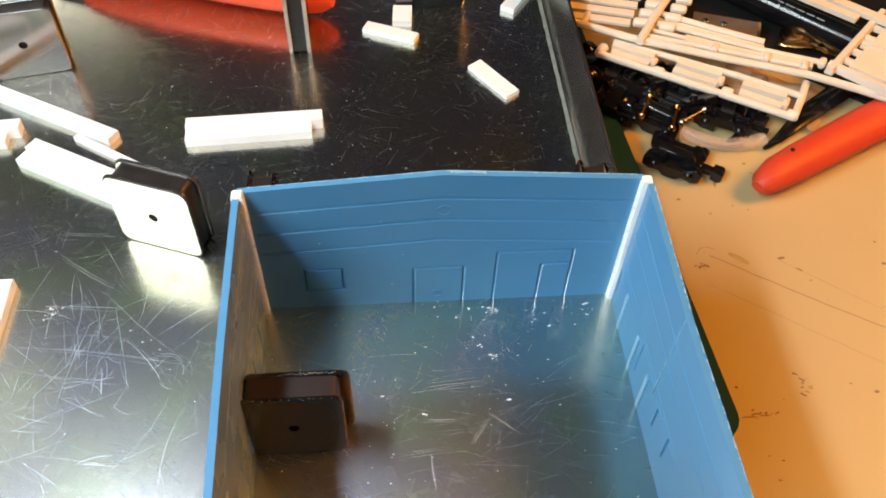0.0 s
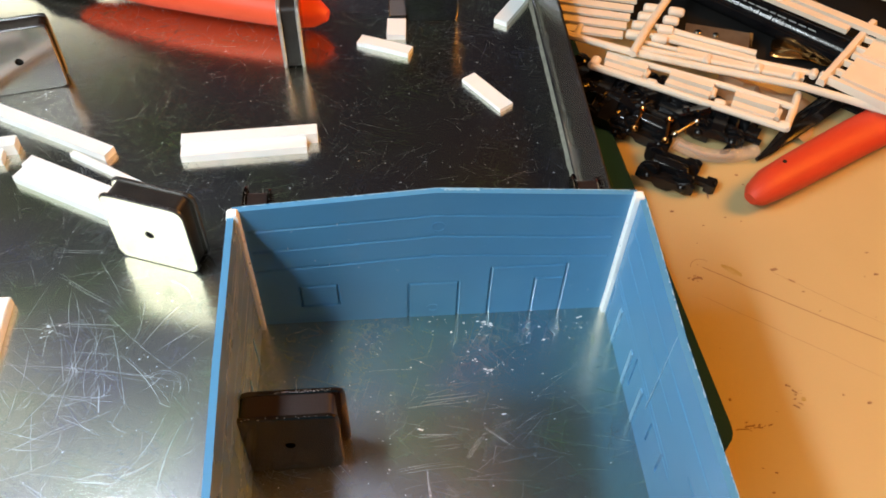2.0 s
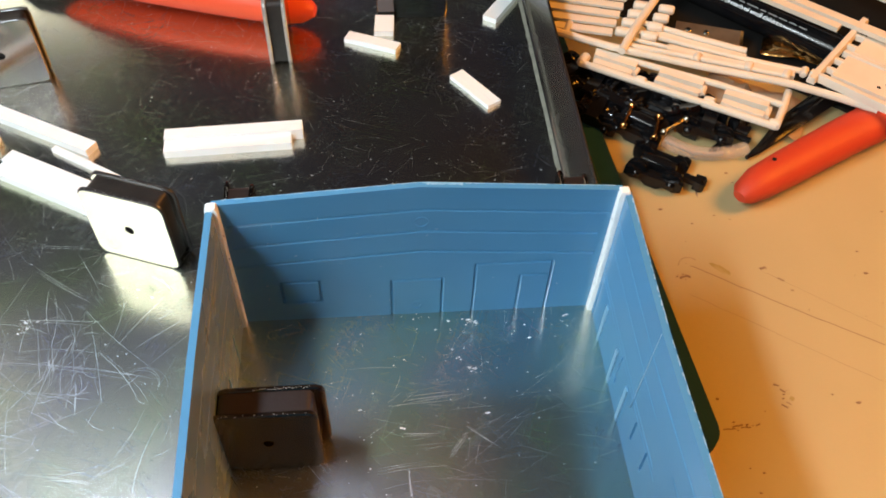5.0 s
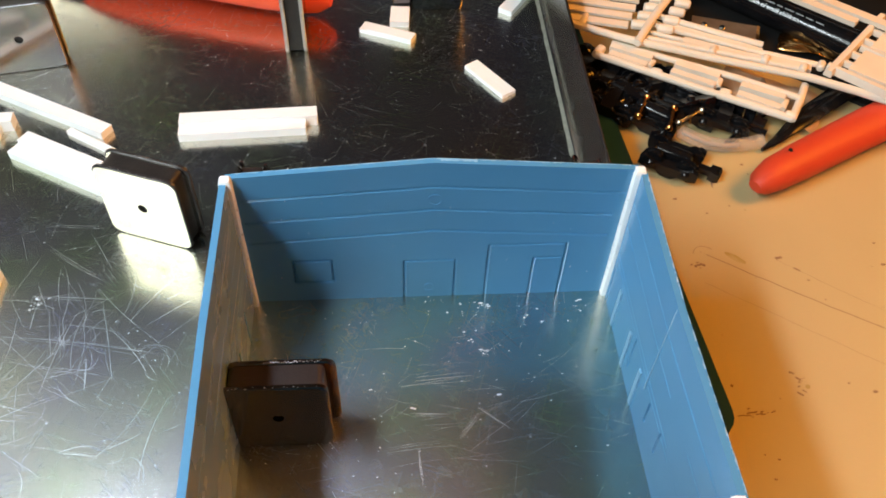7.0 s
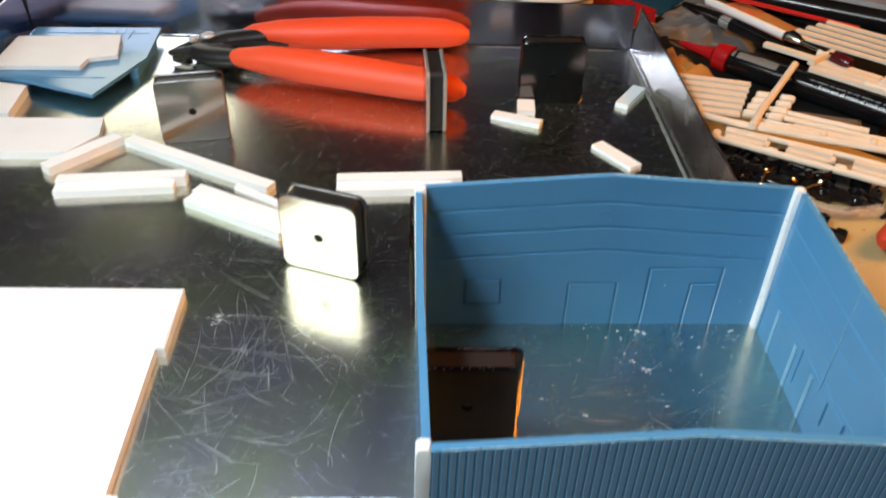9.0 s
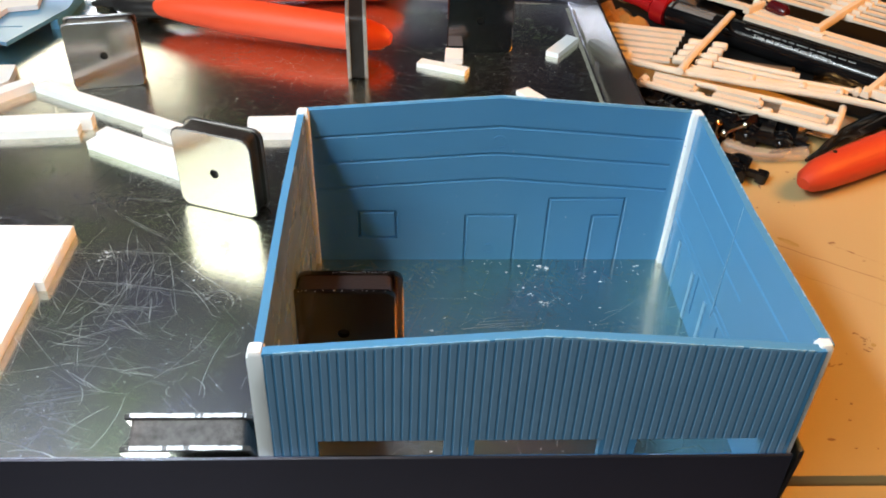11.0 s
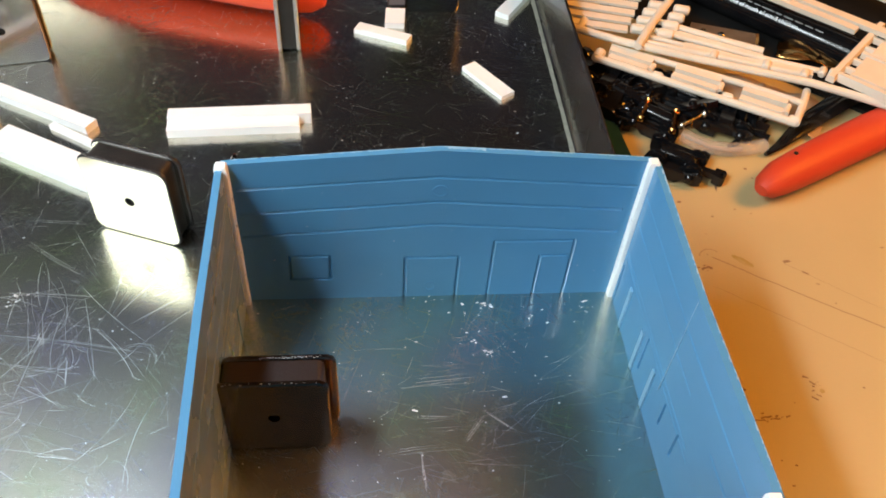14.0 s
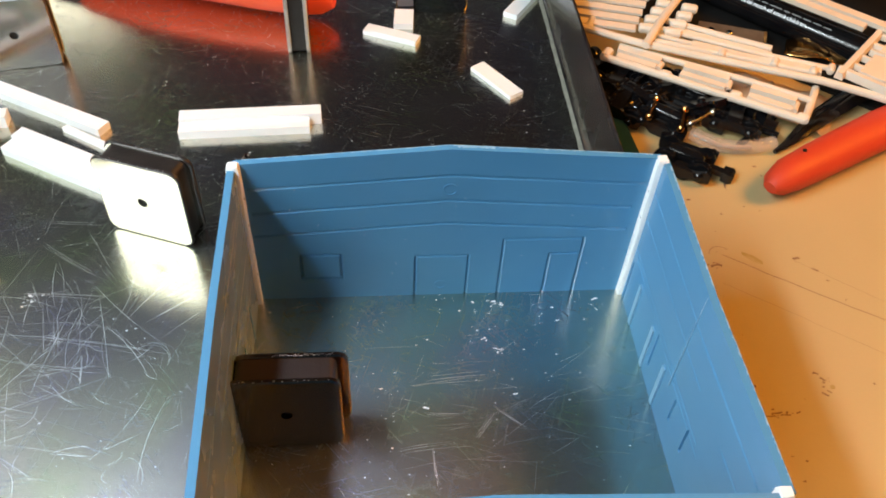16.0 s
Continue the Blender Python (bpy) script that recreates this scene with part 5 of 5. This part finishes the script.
def marker_pen():
    """A slim tool with a white printed sleeve, a flared ferrule, a tan shaft and a dark red end."""
    p, q = Vector((146.4, 235.6, 14)), Vector((188.5, 154.8, 15))
    m, length = along(p, q)
    ob = thing("hobby_brush", "slim tool with a white printed sleeve and a dark red end", "hobby tool", Matrix.Translation(p * MM) @ m.to_3x3().to_4x4())
    sleeve = part("sleeve", lathe(bmesh.new(), [(1.7, 0), (2.1, 1), (2.1, 52), (1.9, 53)], None, 18), PAPER, ob, "white printed sleeve")
    for k in range(9):
        a = radians(-60 + 24 * (k % 3))
        bm = rod(bmesh.new(), (2.0 * math.cos(a), 2.0 * math.sin(a), 4 + 5 * k), (2.0 * math.cos(a), 2.0 * math.sin(a), 8 + 5 * k), .2, 6)
        part("print_bar", bm, GREY, sleeve)
    part("ferrule", lathe(bmesh.new(), [(2.2, 53), (3.8, 56), (3.2, 60), (1.9, 63)], None, 18), PLATE, ob, "shiny flared ferrule")
    part("shaft", lathe(bmesh.new(), [(1.7, 62), (1.7, 82)], None, 14), PLATE, ob, "grey metal shaft")
    part("end_cap", lathe(bmesh.new(), [(2.0, 81), (3.2, 82), (3.2, 89), (2.2, 91)], None, 18), DARK_RED, ob, "dark red end cap")


marker_pen()
tool = thing("black_tool_handle", "slim glossy black handle lying by the sleeve tool", "hobby tool")
part("handle", tube_path(bmesh.new(), [(139.6, 252, 6), (147, 236, 7), (157, 219, 7.4), (171, 193, 7.4), (186, 166, 6.5)], [3, 6, 7, 6.5, 4], [3, 6, 7, 6.5, 4], 14), BLACK, tool)
part("silver_ring", tube_path(bmesh.new(), [(153, 225.8, 7.2), (156.4, 220, 7.4)], [6.9, 7.2], [6.9, 7.2], 14), SILVER, tool, "silver ring")


def card(name, label, category, x, y, z, turn, w, d, h, material, tip=0):
    ob = thing(name, label, category, at(x, y, z, turn, tip))
    part("board", block(-w / 2, -d / 2, 0, w / 2, d / 2, h, min(.3, h * .3)), material, ob)
    return ob


c = card("orange_header_card", "orange printed card header of a packaging bag", "packaging", 175, 232, TOP + 9, -66, 52, 20, .8, ORANGE_CARD)
part("amber_panel", block(-6, -6, .8, 22, 9, .95, .05), AMBER, c, "amber printed panel")
# Two dark cards added to darken the bare bench beyond the tray's corner
card("dark_green_card", "dark green card added as filler beyond the tray's corner", "card", 126, 288, TOP, -38, 40, 36, .8, GREEN)
card("black_card", "black sheet added to darken the bench under the cable's end", "card", 156, 320, TOP, -36, 74, 44, .6, BLACK_MATT)
card("red_card_strip", "narrow red card strip behind the sprues", "packaging", 183, 244, TOP + 12, -38.5, 92, 4.4, .8, RED_CARD)


def long_bar(name, label, p, q, w, h, material, ribs=0):
    ob = thing(name, label, "tool case edge")
    part("body", tube_path(bmesh.new(), [p, tuple(Vector(p).lerp(Vector(q), .5)), q], [w] * 3, [h] * 3, 12), material, ob)
    for k in range(ribs):
        a, b = Vector(p).lerp(Vector(q), (k + .3) / ribs), Vector(p).lerp(Vector(q), (k + .7) / ribs)
        part("rib", tube_path(bmesh.new(), [tuple(a), tuple(b)], [w + .8] * 2, [h + .8] * 2, 12), material, ob)


long_bar("black_cable", "thick glossy black cable behind the sprues", (130, 298, 6), (300, 190, 6), 12, 12, BLACK)
long_bar("grey_tube", "ribbed grey plastic tube behind the sprues", (150, 308, 10), (330, 176, 10), 20, 14, GREY, 40)
long_bar("black_tube", "matt black tube behind the grey one", (180, 312, 12), (350, 190, 12), 18, 16, BLACK_MATT)
long_bar("tan_bar", "tan wooden bar behind the black tube", (214, 314, 14), (370, 205, 14), 16, 12, TAN)
long_bar("dark_tool_roll", "dark matt tool roll at the bench's back", (236, 330, 18), (400, 226, 18), 44, 34, BLACK_MATT)


def tool_case():
    ob = thing("hinged_case", "black hinged plastic case with a white label", "case", at(0, 9, 0))
    bm = bmesh.new()
    prism(bm, [(214.5, TOP), (330, TOP), (330, 24.5), (228.5, 24.5), (216.5, 9.6), (214.5, 8)], -230, -8, lambda y, z, x: (x, y, z))
    part("tray_half", soften(bm, 1.0, 2, 50), BLACK, ob)
    part("rim", block(-231, 224.6, 24.4, -6.6, 227.6, 28, .5), GREY, ob, "grey clear rim")
    label = part("paper_label", block(-162, -.7, 0, -23.5, 0, 15.5, .1), PAPER, ob, "white paper label with grey print")
    label.matrix_basis = at(0, 217.5, 11.0, 0, -38)
    rng = random.Random(2)
    for row, z in enumerate((16.0, 19.6)):
        s = -140 + 74 * row
        while s < -40:
            w = rng.uniform(2, 7)
            part("print_bar", block(s, -.8, z - 8.0, s + w, -.7, z - 6.5, 0), INK, label)
            s += w + 1.0
    back = part("lid", block(-230, 318, 26.5, -8, 323, 60, 1.5), BLACK, ob)
    part("dark_insert", block(-226, 226, 24.6, -16, 316, 25.4, .2), BLACK_MATT, ob, "dark insert in the case")
    red = part("red_header", block(0, 0, 0, 138, 26, .7, .15), RED_CARD, ob, "red card header with white print")
    red.matrix_basis = at(-156, 237.4, 25.6, 4.8)
    for text, x0, x1 in (("N SCALE", 4, 38), ("", 40, 62), ("", 66, 81), ("FREIGHT", 83, 109), ("CAR", 113, 126)):
        if text:
            curve = bpy.data.curves.new("lettering", "FONT")
            curve.body = text
            holder = bpy.data.objects.new("lettering", curve)
            me = bpy.data.meshes.new_from_object(holder)
            bpy.data.objects.remove(holder)
            wide, high = max(v.co.x for v in me.vertices), max(v.co.y for v in me.vertices)
            for v in me.vertices:
                v.co = Vector((x0 + v.co.x / wide * (x1 - x0), 3.4 + v.co.y / high * 5.4, .74)) * MM
            me.materials.append(PAPER)
            word = new("lettering", me)
            word.parent = red
            word["label"] = "white printed word"
        else:
            part("print_bar", block(x0, 3.4, .7, x1, 8.8, .74, 0), PAPER, red)
    part("white_packet", block(-226, 232, 26.6, -158, 249, 34, .8), PAPER, ob, "white paper packet")


tool_case()


def panel_lamp():
    """An added, unseen light panel: a base, a stem and a shallow housing with a white diffuser."""
    ob = thing("panel_lamp", "unseen panel added behind the case as source of the mirrored glow", "lamp", at(-190, 356, TOP))
    part("base", block(-40, -4, 0, 40, 40, 6, 1.5), GREY, ob)
    part("stem", block(-6, 8, 5, 6, 16, 60, 1.5), GREY, ob)
    part("housing", block(-64, 0, 52, 64, 9, 121, 2), GREY, ob, "grey plastic housing")
    part("diffuser", block(-60, -1.2, 56, 60, .2, 117, .4), PAPER, ob, "white diffuser")


panel_lamp()


def tape_spool(x, y, r, label):
    """A flat spool lying on the bench: two white flanges with red print, a core and wound tape."""
    ob = thing("tape_spool", label, "tape spool", at(x, y, TOP))
    part("flange", lathe(bmesh.new(), [(r, 0), (r, 1.6), (r - .5, 2)], None, 40), PAPER, ob, "white flange")
    part("winding", lathe(bmesh.new(), [(r - 4, 2), (r - 4, 18)], None, 36), PAPER, ob, "wound white tape")
    top = part("flange", lathe(bmesh.new(), [(r - .5, 18), (r, 18.4), (r, 20), (r - .6, 20.4)], None, 40), PAPER, ob, "white flange with red print")
    part("hub", lathe(bmesh.new(), [(9, 20.4), (9, 20.8), (8.4, 21)], None, 24), IVORY, ob)
    for a0 in (205, 285, 20):
        bm = bmesh.new()
        for k in range(8):
            a, b = radians(a0 + 6 * k), radians(a0 + 6 * k + 4.6)
            bm.faces.new([bm.verts.new((q * math.cos(t), q * math.sin(t), 20.45)) for q, t in ((r * .55, a), (r * .84, a), (r * .84, b), (r * .55, b))])
        part("print_bar", bm, RED_CARD, top, "red print")


tape_spool(64, 262, 32, "white tape spool with red print behind the tray")
c = card("brown_box", "small amber card box beside the spool", "box", 26, 262, TOP, 8, 12, 40, 26, AMBER)
c = card("red_tool_handle", "red plastic handle by the spool", "hobby tool", 106, 262, TOP, -50, 46, 9, 9, RED)
card("dark_box", "dark cardboard box at the bench's back", "box", 20, 330, TOP, 0, 190, 60, 34, BLACK_MATT)
crumpled("foil_scrap", "small crumpled brass scrap by the spool", "metal foil", 108, 244, TOP + .1, 12, 10, 5, 10, BRASS, 21, 6)
